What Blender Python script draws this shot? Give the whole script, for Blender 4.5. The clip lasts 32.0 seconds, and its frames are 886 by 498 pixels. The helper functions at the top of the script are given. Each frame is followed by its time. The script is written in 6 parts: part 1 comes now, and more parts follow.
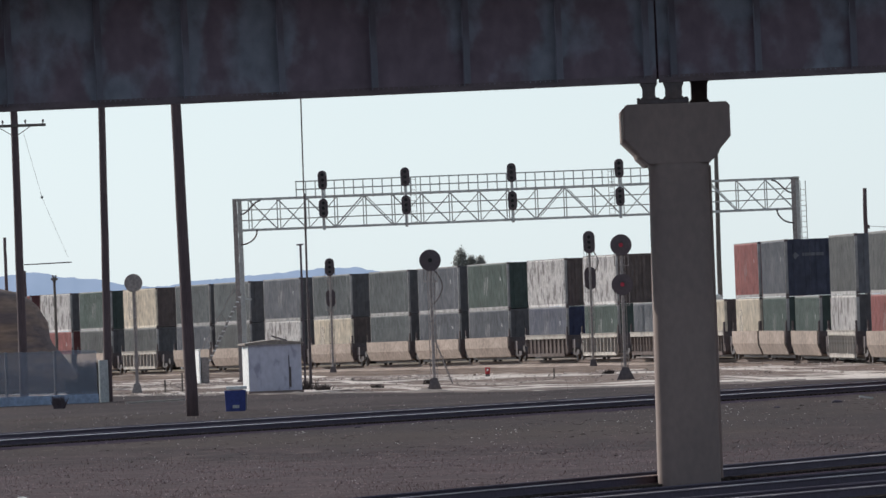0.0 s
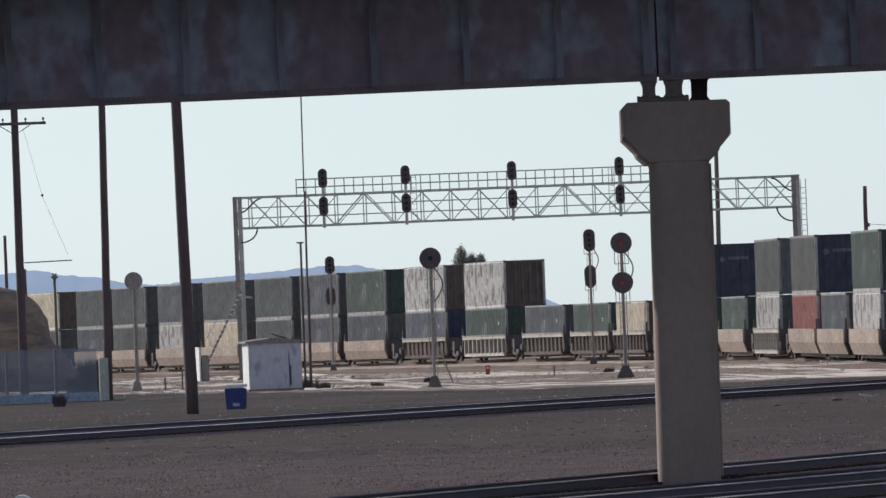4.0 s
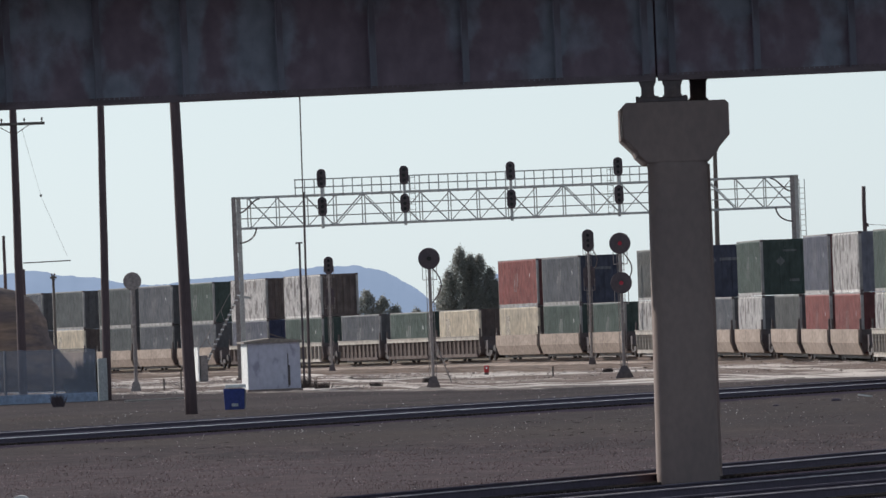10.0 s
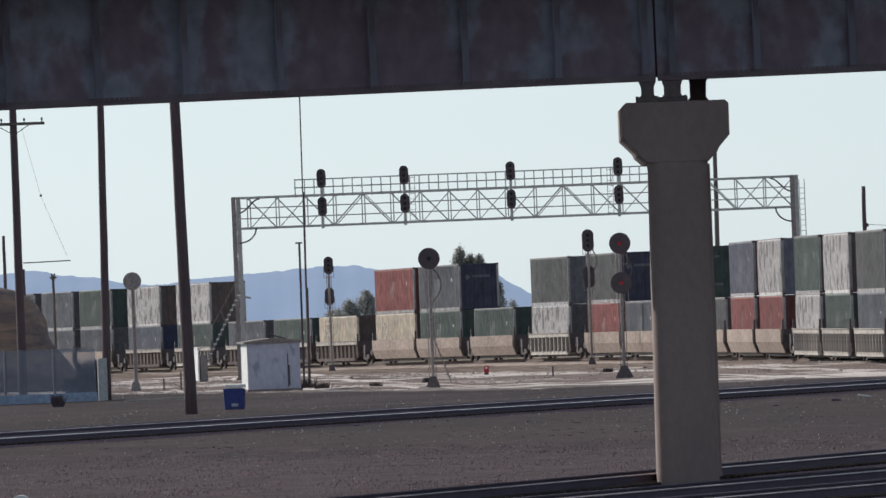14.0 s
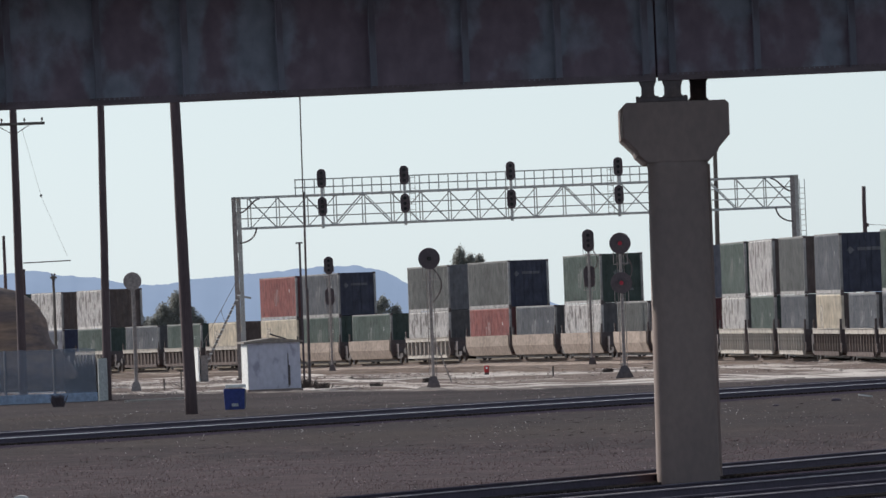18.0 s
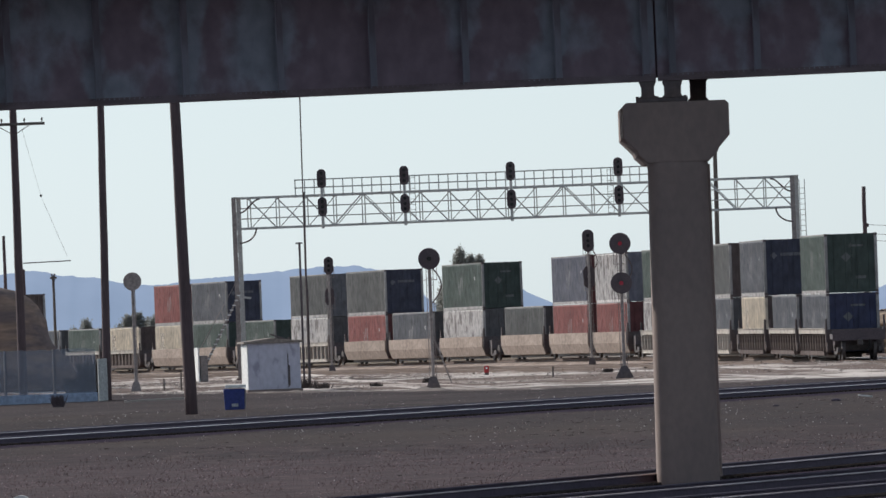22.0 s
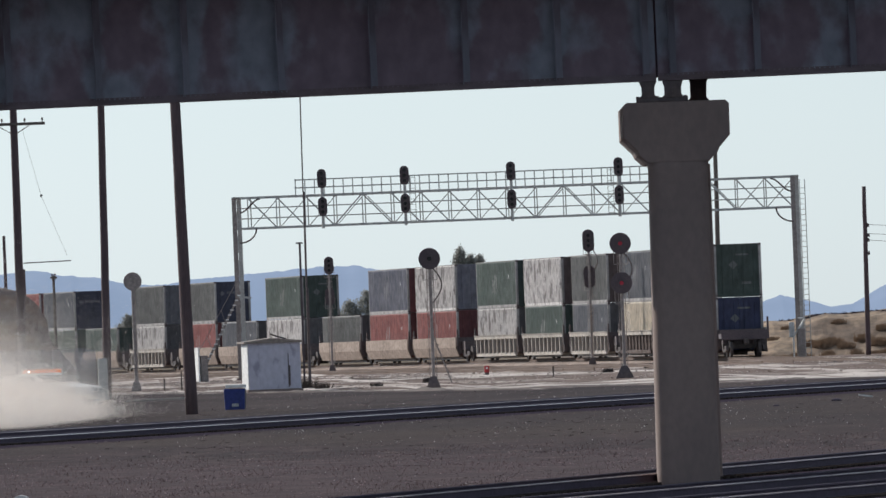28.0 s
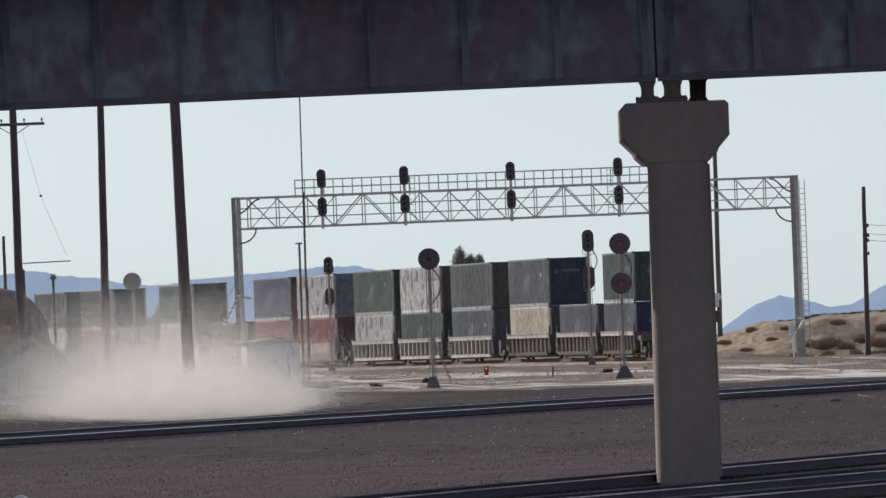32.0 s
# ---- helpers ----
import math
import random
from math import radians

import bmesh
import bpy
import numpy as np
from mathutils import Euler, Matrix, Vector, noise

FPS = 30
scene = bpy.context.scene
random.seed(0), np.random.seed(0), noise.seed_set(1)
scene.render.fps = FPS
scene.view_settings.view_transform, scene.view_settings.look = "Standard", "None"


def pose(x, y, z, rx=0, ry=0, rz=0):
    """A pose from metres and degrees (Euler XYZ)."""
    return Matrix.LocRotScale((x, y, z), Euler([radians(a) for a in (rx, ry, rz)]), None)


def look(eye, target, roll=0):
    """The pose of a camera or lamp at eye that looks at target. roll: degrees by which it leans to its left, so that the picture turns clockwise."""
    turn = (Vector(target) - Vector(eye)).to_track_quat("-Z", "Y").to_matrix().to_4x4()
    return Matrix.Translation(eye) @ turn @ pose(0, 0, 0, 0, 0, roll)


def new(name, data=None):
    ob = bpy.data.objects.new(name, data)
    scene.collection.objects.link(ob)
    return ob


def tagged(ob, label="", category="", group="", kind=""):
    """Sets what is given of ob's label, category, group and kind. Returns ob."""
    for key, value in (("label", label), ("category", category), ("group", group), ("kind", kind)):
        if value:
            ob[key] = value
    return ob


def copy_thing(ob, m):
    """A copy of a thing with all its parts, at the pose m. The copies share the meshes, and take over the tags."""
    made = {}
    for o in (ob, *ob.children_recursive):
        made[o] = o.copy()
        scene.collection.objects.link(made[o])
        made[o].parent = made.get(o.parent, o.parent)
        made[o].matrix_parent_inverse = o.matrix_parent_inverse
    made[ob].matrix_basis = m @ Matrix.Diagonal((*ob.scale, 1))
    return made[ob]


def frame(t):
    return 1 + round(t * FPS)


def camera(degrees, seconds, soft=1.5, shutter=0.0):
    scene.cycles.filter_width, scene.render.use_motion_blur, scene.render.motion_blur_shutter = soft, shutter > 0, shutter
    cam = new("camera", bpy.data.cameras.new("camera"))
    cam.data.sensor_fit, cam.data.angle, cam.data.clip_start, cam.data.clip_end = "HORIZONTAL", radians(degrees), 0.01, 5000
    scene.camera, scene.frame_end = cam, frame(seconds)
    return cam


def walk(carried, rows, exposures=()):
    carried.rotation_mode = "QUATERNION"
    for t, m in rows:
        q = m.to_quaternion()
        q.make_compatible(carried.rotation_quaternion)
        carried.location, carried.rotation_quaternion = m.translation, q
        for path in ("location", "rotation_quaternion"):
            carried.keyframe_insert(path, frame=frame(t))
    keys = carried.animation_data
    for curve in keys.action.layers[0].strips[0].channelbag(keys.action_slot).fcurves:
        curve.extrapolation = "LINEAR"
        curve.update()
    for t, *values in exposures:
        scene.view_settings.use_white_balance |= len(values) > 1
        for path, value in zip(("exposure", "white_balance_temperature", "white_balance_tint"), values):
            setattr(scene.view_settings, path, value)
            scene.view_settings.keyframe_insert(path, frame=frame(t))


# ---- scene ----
cam = camera(4.082, 32.0, soft=1.5)
EYE = (0.0, 0.0, 3.7)


def aim(dx, dz):
    return look(EYE, (dx, 500.0, 6.085 + dz), -2.1)


walk(cam, [(0.0, aim(-0.02, 0.07)), (0.5, aim(0.0, 0.0)), (2.0, aim(-0.03, -0.01)), (9.0, aim(-0.02, 0.0)),
           (10.0, aim(0.02, 0.0)), (16.5, aim(0.025, 0.0)), (20.0, aim(0.0, 0.0)), (23.0, aim(0.025, 0.01)),
           (24.0, aim(0.0, 0.0)), (32.0, aim(0.025, 0.015))],
     exposures=[(0.0, -0.02, 6500, 10), (1.0, -0.09, 6500, 10), (31.3, -0.1, 6500, 10), (32.0, -0.2, 6500, 10)])

# ---- light ----
SUN_AZ, SUN_EL = 47.0, 31.0          # degrees to the left of the view and above the ground
world = bpy.data.worlds.new("sky")
scene.world = world
world.use_nodes = True
wn = world.node_tree
sky = wn.nodes.new("ShaderNodeTexSky")
sky.sky_type = "NISHITA"
sky.sun_disc = False
sky.sun_elevation = radians(SUN_EL)
sky.sun_rotation = radians(-SUN_AZ)
sky.air_density, sky.dust_density, sky.ozone_density = 1.0, 0.3, 3.0
wn.nodes["Background"].inputs[1].default_value = 0.115
dull = wn.nodes.new("ShaderNodeHueSaturation")     # a thin cool haze over the whole sky
dull.inputs["Saturation"].default_value = 0.3
haze = wn.nodes.new("ShaderNodeMix")
haze.data_type, haze.blend_type = "RGBA", "MULTIPLY"
haze.inputs[0].default_value, haze.inputs[7].default_value = 1.0, (0.85, 0.98, 1.095, 1.0)
wn.links.new(sky.outputs[0], dull.inputs["Color"])
wn.links.new(dull.outputs[0], haze.inputs[6])
wn.links.new(haze.outputs[2], wn.nodes["Background"].inputs[0])
sun_data = bpy.data.lights.new("sun", "SUN")
sun_data.energy, sun_data.angle, sun_data.color = 4.4, radians(0.5), (1.0, 0.95, 0.88)
sun = new("sun", sun_data)
sun.matrix_world = look((-100, 100, 120), (-100 + math.sin(radians(SUN_AZ)) * math.cos(radians(SUN_EL)),
                                          100 - math.cos(radians(SUN_AZ)) * math.cos(radians(SUN_EL)),
                                          120 - math.sin(radians(SUN_EL))))


# ---- materials ----
def mat(name, base, other=None, rough=0.75, metal=0.0, grain=6.0, blotch=0.6, mix=0.5, bump=0.25, spec=0.4, per_object=0.0, stretch=(1, 1, 1), edge=0.12, cut=0.5, glow=None, through_light=0.0, clear=0.0, amp=0.25):
    """A surface of two colours: broad blotches of the other colour, fine grain over both."""
    m = bpy.data.materials.new(name)
    m.use_nodes = True
    nt = m.node_tree
    n, l = nt.nodes, nt.links
    bsdf = n["Principled BSDF"]
    other = other or tuple(c * 0.72 for c in base)
    co = n.new("ShaderNodeTexCoord")
    mp = n.new("ShaderNodeMapping")
    mp.inputs["Scale"].default_value = stretch
    l.new(co.outputs["Object"], mp.inputs[0])
    big = n.new("ShaderNodeTexNoise")
    big.inputs["Scale"].default_value, big.inputs["Detail"].default_value = blotch, 6.0
    l.new(mp.outputs[0], big.inputs["Vector"])
    fine = n.new("ShaderNodeTexNoise")
    fine.inputs["Scale"].default_value, fine.inputs["Detail"].default_value = grain, 8.0
    l.new(mp.outputs[0], fine.inputs["Vector"])
    ramp = n.new("ShaderNodeMapRange")
    ramp.inputs[1].default_value, ramp.inputs[2].default_value = cut - edge, cut + edge
    l.new(big.outputs[0], ramp.inputs[0])
    fac = n.new("ShaderNodeMath")
    fac.operation = "MULTIPLY"
    fac.inputs[1].default_value = mix
    l.new(ramp.outputs[0], fac.inputs[0])
    two = n.new("ShaderNodeMix")
    two.data_type = "RGBA"
    two.inputs[6].default_value, two.inputs[7].default_value = (*base, 1), (*other, 1)
    l.new(fac.outputs[0], two.inputs[0])
    tone = n.new("ShaderNodeMapRange")
    tone.inputs[1].default_value, tone.inputs[2].default_value, tone.inputs[3].default_value, tone.inputs[4].default_value = 0.3, 0.7, 1.0 - amp, 1.0 + amp
    l.new(fine.outputs[0], tone.inputs[0])
    hsv = n.new("ShaderNodeHueSaturation")
    l.new(two.outputs[2], hsv.inputs["Color"])
    if per_object:
        info = n.new("ShaderNodeObjectInfo")
        pr = n.new("ShaderNodeMapRange")
        pr.inputs[3].default_value, pr.inputs[4].default_value = 1 - per_object, 1 + per_object
        l.new(info.outputs["Random"], pr.inputs[0])
        mul = n.new("ShaderNodeMath")
        mul.operation = "MULTIPLY"
        l.new(pr.outputs[0], mul.inputs[0])
        l.new(tone.outputs[0], mul.inputs[1])
        l.new(mul.outputs[0], hsv.inputs["Value"])
    else:
        l.new(tone.outputs[0], hsv.inputs["Value"])
    l.new(hsv.outputs[0], bsdf.inputs["Base Color"])
    rr = n.new("ShaderNodeMapRange")
    rr.inputs[3].default_value, rr.inputs[4].default_value = max(0.05, rough - 0.12), min(1.0, rough + 0.12)
    l.new(fine.outputs[0], rr.inputs[0])
    l.new(rr.outputs[0], bsdf.inputs["Roughness"])
    bsdf.inputs["Metallic"].default_value = metal
    bsdf.inputs["Specular IOR Level"].default_value = spec
    if bump:
        bp = n.new("ShaderNodeBump")
        bp.inputs["Strength"].default_value, bp.inputs["Distance"].default_value = bump, 0.02
        l.new(fine.outputs[0], bp.inputs["Height"])
        l.new(bp.outputs[0], bsdf.inputs["Normal"])
    if glow:
        bsdf.inputs["Emission Color"].default_value, bsdf.inputs["Emission Strength"].default_value = (*glow[0], 1), glow[1]
    if through_light:
        tr = n.new("ShaderNodeBsdfTranslucent")
        l.new(hsv.outputs[0], tr.inputs["Color"])
        ms = n.new("ShaderNodeMixShader")
        ms.inputs[0].default_value = through_light
        l.new(bsdf.outputs[0], ms.inputs[1])
        l.new(tr.outputs[0], ms.inputs[2])
        l.new(ms.outputs[0], n["Material Output"].inputs["Surface"])
    if clear:
        tp = n.new("ShaderNodeBsdfTransparent")
        mc = n.new("ShaderNodeMixShader")
        mc.inputs[0].default_value = clear
        l.new(n["Material Output"].inputs["Surface"].links[0].from_socket, mc.inputs[1])
        l.new(tp.outputs[0], mc.inputs[2])
        l.new(mc.outputs[0], n["Material Output"].inputs["Surface"])
    return m


def ground_material():
    """Brown gravel near by, a dusty road behind the tracks, pale dry gravel in the yard, dry grass far off; the bounds waver."""
    m = bpy.data.materials.new("ground_gravel")
    m.use_nodes = True
    nt = m.node_tree
    n, l = nt.nodes, nt.links
    bsdf = n["Principled BSDF"]
    co = n.new("ShaderNodeTexCoord")
    sep = n.new("ShaderNodeSeparateXYZ")
    l.new(co.outputs["Object"], sep.inputs[0])

    def noisy(scale, detail=6.0, stretch=(1, 1, 1)):
        mp = n.new("ShaderNodeMapping")
        mp.inputs["Scale"].default_value = stretch
        l.new(co.outputs["Object"], mp.inputs[0])
        t = n.new("ShaderNodeTexNoise")
        t.inputs["Scale"].default_value, t.inputs["Detail"].default_value = scale, detail
        l.new(mp.outputs[0], t.inputs["Vector"])
        return t.outputs[0]

    def calc(op, a, b):
        q = n.new("ShaderNodeMath")
        q.operation = op
        for i, v in enumerate((a, b)):
            if isinstance(v, (int, float)):
                q.inputs[i].default_value = v
            else:
                l.new(v, q.inputs[i])
        return q.outputs[0]

    def span(v, a, b, lo=0.0, hi=1.0):
        q = n.new("ShaderNodeMapRange")
        for i, k in enumerate((a, b, lo, hi)):
            q.inputs[i + 1].default_value = k
        l.new(v, q.inputs[0])
        return q.outputs[0]

    def blend(f, a, b):
        q = n.new("ShaderNodeMix")
        q.data_type = "RGBA"
        l.new(f, q.inputs[0])
        for i, v in ((6, a), (7, b)):
            if isinstance(v, tuple):
                q.inputs[i].default_value = (*v, 1)
            else:
                l.new(v, q.inputs[i])
        return q.outputs[2]

    y = calc("ADD", sep.outputs[1], calc("MULTIPLY", calc("SUBTRACT", noisy(0.22, 6.0), 0.5), 14.0))
    y = calc("SUBTRACT", y, calc("MULTIPLY", sep.outputs[0], -0.35))
    fine = noisy(9.0, 9.0)
    clumps = noisy(0.9, 10.0, (1, 0.12, 1))
    mid = noisy(0.11, 12.0, (1, 0.8, 1))
    mottle = noisy(0.5, 9.0)
    brown = blend(span(mid, 0.42, 0.6), (0.049, 0.032, 0.036), (0.032, 0.0215, 0.025))
    brown = blend(span(mottle, 0.54, 0.64), brown, (0.076, 0.049, 0.051))
    brown = blend(span(noisy(0.23, 9.0), 0.44, 0.34), brown, (0.027, 0.0205, 0.0195))
    brown = blend(span(fine, 0.60, 0.74), brown, (0.088, 0.064, 0.065))
    brown = blend(span(clumps, 0.56, 0.64, 0.0, 0.75), brown, (0.026, 0.020, 0.021))
    brown = blend(span(clumps, 0.42, 0.35, 0.0, 0.6), brown, (0.100, 0.072, 0.070))
    pink = blend(span(mottle, 0.44, 0.58), (0.051, 0.034, 0.039), (0.078, 0.053, 0.058))
    pink = blend(span(noisy(1.7, 6.0), 0.56, 0.66), pink, (0.125, 0.090, 0.092))
    olive = blend(span(noisy(0.045, 7.0, (1, 0.35, 1)), 0.44, 0.56), (0.050, 0.037, 0.033), (0.034, 0.026, 0.026))
    drift = calc("ADD", y, calc("MULTIPLY", calc("SUBTRACT", noisy(0.03, 5.0, (1, 0.3, 1)), 0.5), 110.0))
    brown = blend(span(drift, 318.0, 296.0, 0.0, 0.8), brown, pink)
    brown = blend(span(drift, 330.0, 365.0, 0.0, 0.7), brown, olive)
    road = blend(span(mid, 0.40, 0.60), (0.058, 0.043, 0.044), (0.036, 0.027, 0.029))
    pale = blend(span(noisy(0.05, 9.0, (1, 0.9, 1)), 0.45, 0.55), (0.48, 0.41, 0.37), (0.25, 0.20, 0.178))
    pale = blend(span(noisy(0.12, 9.0), 0.53, 0.60), pale, (0.09, 0.07, 0.063))
    pale = blend(span(noisy(0.27, 9.0), 0.55, 0.64), pale, (0.13, 0.10, 0.09))
    pale = blend(span(noisy(0.17, 9.0, (0.9, 1, 1)), 0.54, 0.63), pale, (0.56, 0.50, 0.455))
    # broad brown and pale streaks lie across the yard
    streak = noisy(0.06, 8.0, (0.3, 1, 1))
    pale = blend(span(streak, 0.50, 0.535), pale, (0.185, 0.140, 0.122))
    pale = blend(span(streak, 0.455, 0.42), pale, (0.60, 0.54, 0.50))
    pale = blend(span(noisy(0.13, 6.0, (0.22, 1, 1)), 0.545, 0.58), pale, (0.135, 0.100, 0.088))
    # brown and pale streaks run along with the line
    lay = n.new("ShaderNodeCombineXYZ")
    l.new(calc("ADD", sep.outputs[0], calc("MULTIPLY", sep.outputs[1], 0.13)), lay.inputs[0])
    l.new(calc("MULTIPLY", sep.outputs[1], 0.03), lay.inputs[1])
    lengthwise = n.new("ShaderNodeTexNoise")
    lengthwise.inputs["Scale"].default_value, lengthwise.inputs["Detail"].default_value = 0.75, 5.0
    l.new(lay.outputs[0], lengthwise.inputs["Vector"])
    pale = blend(span(lengthwise.outputs[0], 0.53, 0.60), pale, (0.165, 0.122, 0.108))
    pale = blend(span(lengthwise.outputs[0], 0.43, 0.37), pale, (0.60, 0.53, 0.49))
    grass = blend(span(mid, 0.4, 0.6), (0.23, 0.18, 0.13), (0.14, 0.112, 0.082))
    c = blend(span(y, 484.0, 490.0), brown, road)
    edge = calc("ADD", sep.outputs[1], calc("ADD", calc("MULTIPLY", calc("SUBTRACT", noisy(0.22, 6.0), 0.5), 16.0), calc("MULTIPLY", calc("MINIMUM", sep.outputs[0], 3.0), 2.1)))
    c = blend(span(edge, 533.0, 539.0), c, pale)
    c = blend(span(y, 960.0, 1010.0), c, grass)
    l.new(c, bsdf.inputs["Base Color"])
    bsdf.inputs["Roughness"].default_value = 1.0
    bsdf.inputs["Specular IOR Level"].default_value = 0.1
    bp = n.new("ShaderNodeBump")
    bp.inputs["Strength"].default_value, bp.inputs["Distance"].default_value = 0.6, 0.05
    l.new(fine, bp.inputs["Height"])
    l.new(bp.outputs[0], bsdf.inputs["Normal"])
    return m


def shards(name, colours):
    """Loose stones, each of its own tone."""
    m = bpy.data.materials.new(name)
    m.use_nodes = True
    n, l = m.node_tree.nodes, m.node_tree.links
    geo = n.new("ShaderNodeNewGeometry")
    ramp = n.new("ShaderNodeValToRGB")
    while len(ramp.color_ramp.elements) < len(colours):
        ramp.color_ramp.elements.new(0.5)
    for i, c in enumerate(colours):
        ramp.color_ramp.elements[i].position = i / (len(colours) - 1)
        ramp.color_ramp.elements[i].color = (*c, 1)
    l.new(geo.outputs["Random Per Island"], ramp.inputs[0])
    co = n.new("ShaderNodeTexCoord")
    grain = n.new("ShaderNodeTexNoise")
    grain.inputs["Scale"].default_value = 30.0
    l.new(co.outputs["Object"], grain.inputs["Vector"])
    hsv = n.new("ShaderNodeHueSaturation")
    span = n.new("ShaderNodeMapRange")
    span.inputs[3].default_value, span.inputs[4].default_value = 0.75, 1.25
    l.new(grain.outputs[0], span.inputs[0])
    l.new(span.outputs[0], hsv.inputs["Value"])
    l.new(ramp.outputs[0], hsv.inputs["Color"])
    l.new(hsv.outputs[0], n["Principled BSDF"].inputs["Base Color"])
    n["Principled BSDF"].inputs["Roughness"].default_value = 0.9
    n["Principled BSDF"].inputs["Specular IOR Level"].default_value = 0.15
    return m


GROUND = ground_material()
CONCRETE = mat("concrete", (0.255, 0.192, 0.172), (0.185, 0.143, 0.135), 0.9, grain=9, blotch=0.7, mix=0.55, bump=0.2, stretch=(1, 1, 0.6), amp=0.08)
RUST_PAINT = mat("rusted_girder_paint", (0.180, 0.133, 0.162), (0.225, 0.248, 0.295), 0.8, grain=3, blotch=0.75, mix=0.78, bump=0.3, edge=0.06, cut=0.56, stretch=(1, 1, 0.75), amp=0.2)


def worn_ends(m):
    """More of the old pale paint is left towards the girder's ends, and in funnels that narrow downwards beside the stiffeners."""
    n, l = m.node_tree.nodes, m.node_tree.links
    ramp = [q for q in n if q.type == "MAP_RANGE" and q.inputs[0].links[0].from_node.inputs["Scale"].default_value < 1.0][0]
    src = ramp.inputs[0].links[0].from_socket
    co = n.new("ShaderNodeTexCoord")
    sep = n.new("ShaderNodeSeparateXYZ")
    l.new(co.outputs["Object"], sep.inputs[0])

    def chain(last, steps):
        for op, v in steps:
            q = n.new("ShaderNodeMath")
            q.operation = op
            l.new(last, q.inputs[0])
            if isinstance(v, (int, float)):
                q.inputs[1].default_value = v
            else:
                l.new(v, q.inputs[1])
            last = q.outputs[0]
        return last

    ends = chain(sep.outputs[0], (("ADD", -0.6), ("ABSOLUTE", 0.0), ("SUBTRACT", 4.2), ("MULTIPLY", 0.035), ("MAXIMUM", -0.04), ("MINIMUM", 0.055)))
    wave = n.new("ShaderNodeTexNoise")
    wave.inputs["Scale"].default_value = 1.3
    l.new(co.outputs["Object"], wave.inputs["Vector"])
    wobble = chain(wave.outputs[0], (("SUBTRACT", 0.5), ("MULTIPLY", 0.5)))
    gap = chain(sep.outputs[0], (("ADD", 36.975), ("ADD", wobble), ("MODULO", 1.83), ("SUBTRACT", 0.915), ("ABSOLUTE", 0.0)))
    reach = chain(sep.outputs[2], (("MULTIPLY", 0.24), ("MAXIMUM", 0.02)))
    beside = chain(reach, (("SUBTRACT", gap), ("ADD", 0.12), ("MULTIPLY", 0.55), ("MAXIMUM", 0.0), ("MINIMUM", 0.085)))
    total = chain(src, (("ADD", ends), ("ADD", beside)))
    l.new(total, ramp.inputs[0])


worn_ends(RUST_PAINT)
FLANGE_PAINT = mat("rusted_flange_paint", (0.135, 0.100, 0.105), (0.165, 0.130, 0.145), 0.85, grain=5, blotch=0.9, mix=0.8, stretch=(0.5, 1, 1))
STIFF_PAINT = mat("rusted_stiffener_paint", (0.175, 0.145, 0.175), (0.195, 0.20, 0.24), 0.8, grain=4, blotch=0.8, mix=0.8, edge=0.1, cut=0.5, per_object=0.2, stretch=(1, 1, 0.4))
DARK_STEEL = mat("dark_steel", (0.115, 0.095, 0.10), (0.14, 0.10, 0.085), 0.7, 0.2, grain=8, blotch=1.5)
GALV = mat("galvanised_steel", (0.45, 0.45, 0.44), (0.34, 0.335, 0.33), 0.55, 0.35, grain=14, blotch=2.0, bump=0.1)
BLACK = mat("black_paint", (0.080, 0.060, 0.069), (0.105, 0.080, 0.088), 0.6, grain=12, blotch=2)
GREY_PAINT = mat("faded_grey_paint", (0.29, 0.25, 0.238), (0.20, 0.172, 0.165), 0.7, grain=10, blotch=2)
ALUM = mat("aluminium_paint", (0.55, 0.55, 0.56), (0.38, 0.38, 0.38), 0.5, 0.4, grain=10, blotch=3)
RED_LENS = mat("red_lens", (0.25, 0.02, 0.04), rough=0.25, bump=0, glow=((0.85, 0.05, 0.12), 0.09))
DARK_LENS = mat("dark_lens", (0.02, 0.02, 0.025), rough=0.12, bump=0)
POLE_WOOD = mat("creosoted_pole_wood", (0.118, 0.080, 0.083), (0.082, 0.057, 0.060), 0.9, grain=5, blotch=0.8, stretch=(6, 6, 0.5), bump=0.5)
GREY_WOOD = mat("weathered_wood", (0.16, 0.135, 0.12), (0.09, 0.075, 0.07), 0.9, grain=5, blotch=0.8, stretch=(1, 1, 0.2), bump=0.4)
SLEEPER = mat("sleeper_wood", (0.075, 0.06, 0.055), (0.04, 0.033, 0.03), 1.0, grain=6, blotch=1.2, per_object=0.25, spec=0.0)
RAIL_HEAD = mat("polished_rail_head", (1.0, 0.82, 0.78), (0.92, 0.75, 0.72), 0.34, 0.85, grain=8, blotch=0.12, bump=0.05)
DULL_HEAD = mat("dull_rail_head", (0.80, 0.66, 0.62), (0.34, 0.27, 0.27), 0.45, 0.5, grain=8, blotch=0.25, mix=0.9, bump=0.05)
RAIL_WEB = mat("rusted_rail_web", (0.080, 0.061, 0.088), (0.062, 0.048, 0.068), 0.85, 0.1, grain=9, blotch=1.0)
YARD_RAIL = mat("rust_brown_rail", (0.15, 0.105, 0.085), (0.105, 0.075, 0.064), 0.9, 0.1, grain=9, blotch=1.0)
PALE_BALLAST = mat("dusty_pale_ballast", (0.44, 0.365, 0.325), (0.20, 0.16, 0.14), 1.0, grain=9, blotch=0.8, mix=0.8, bump=0.8, spec=0.0)
BALLAST = mat("ballast", (0.052, 0.042, 0.058), (0.078, 0.064, 0.079), 1.0, grain=14, blotch=1.4, bump=0.8, spec=0.0)
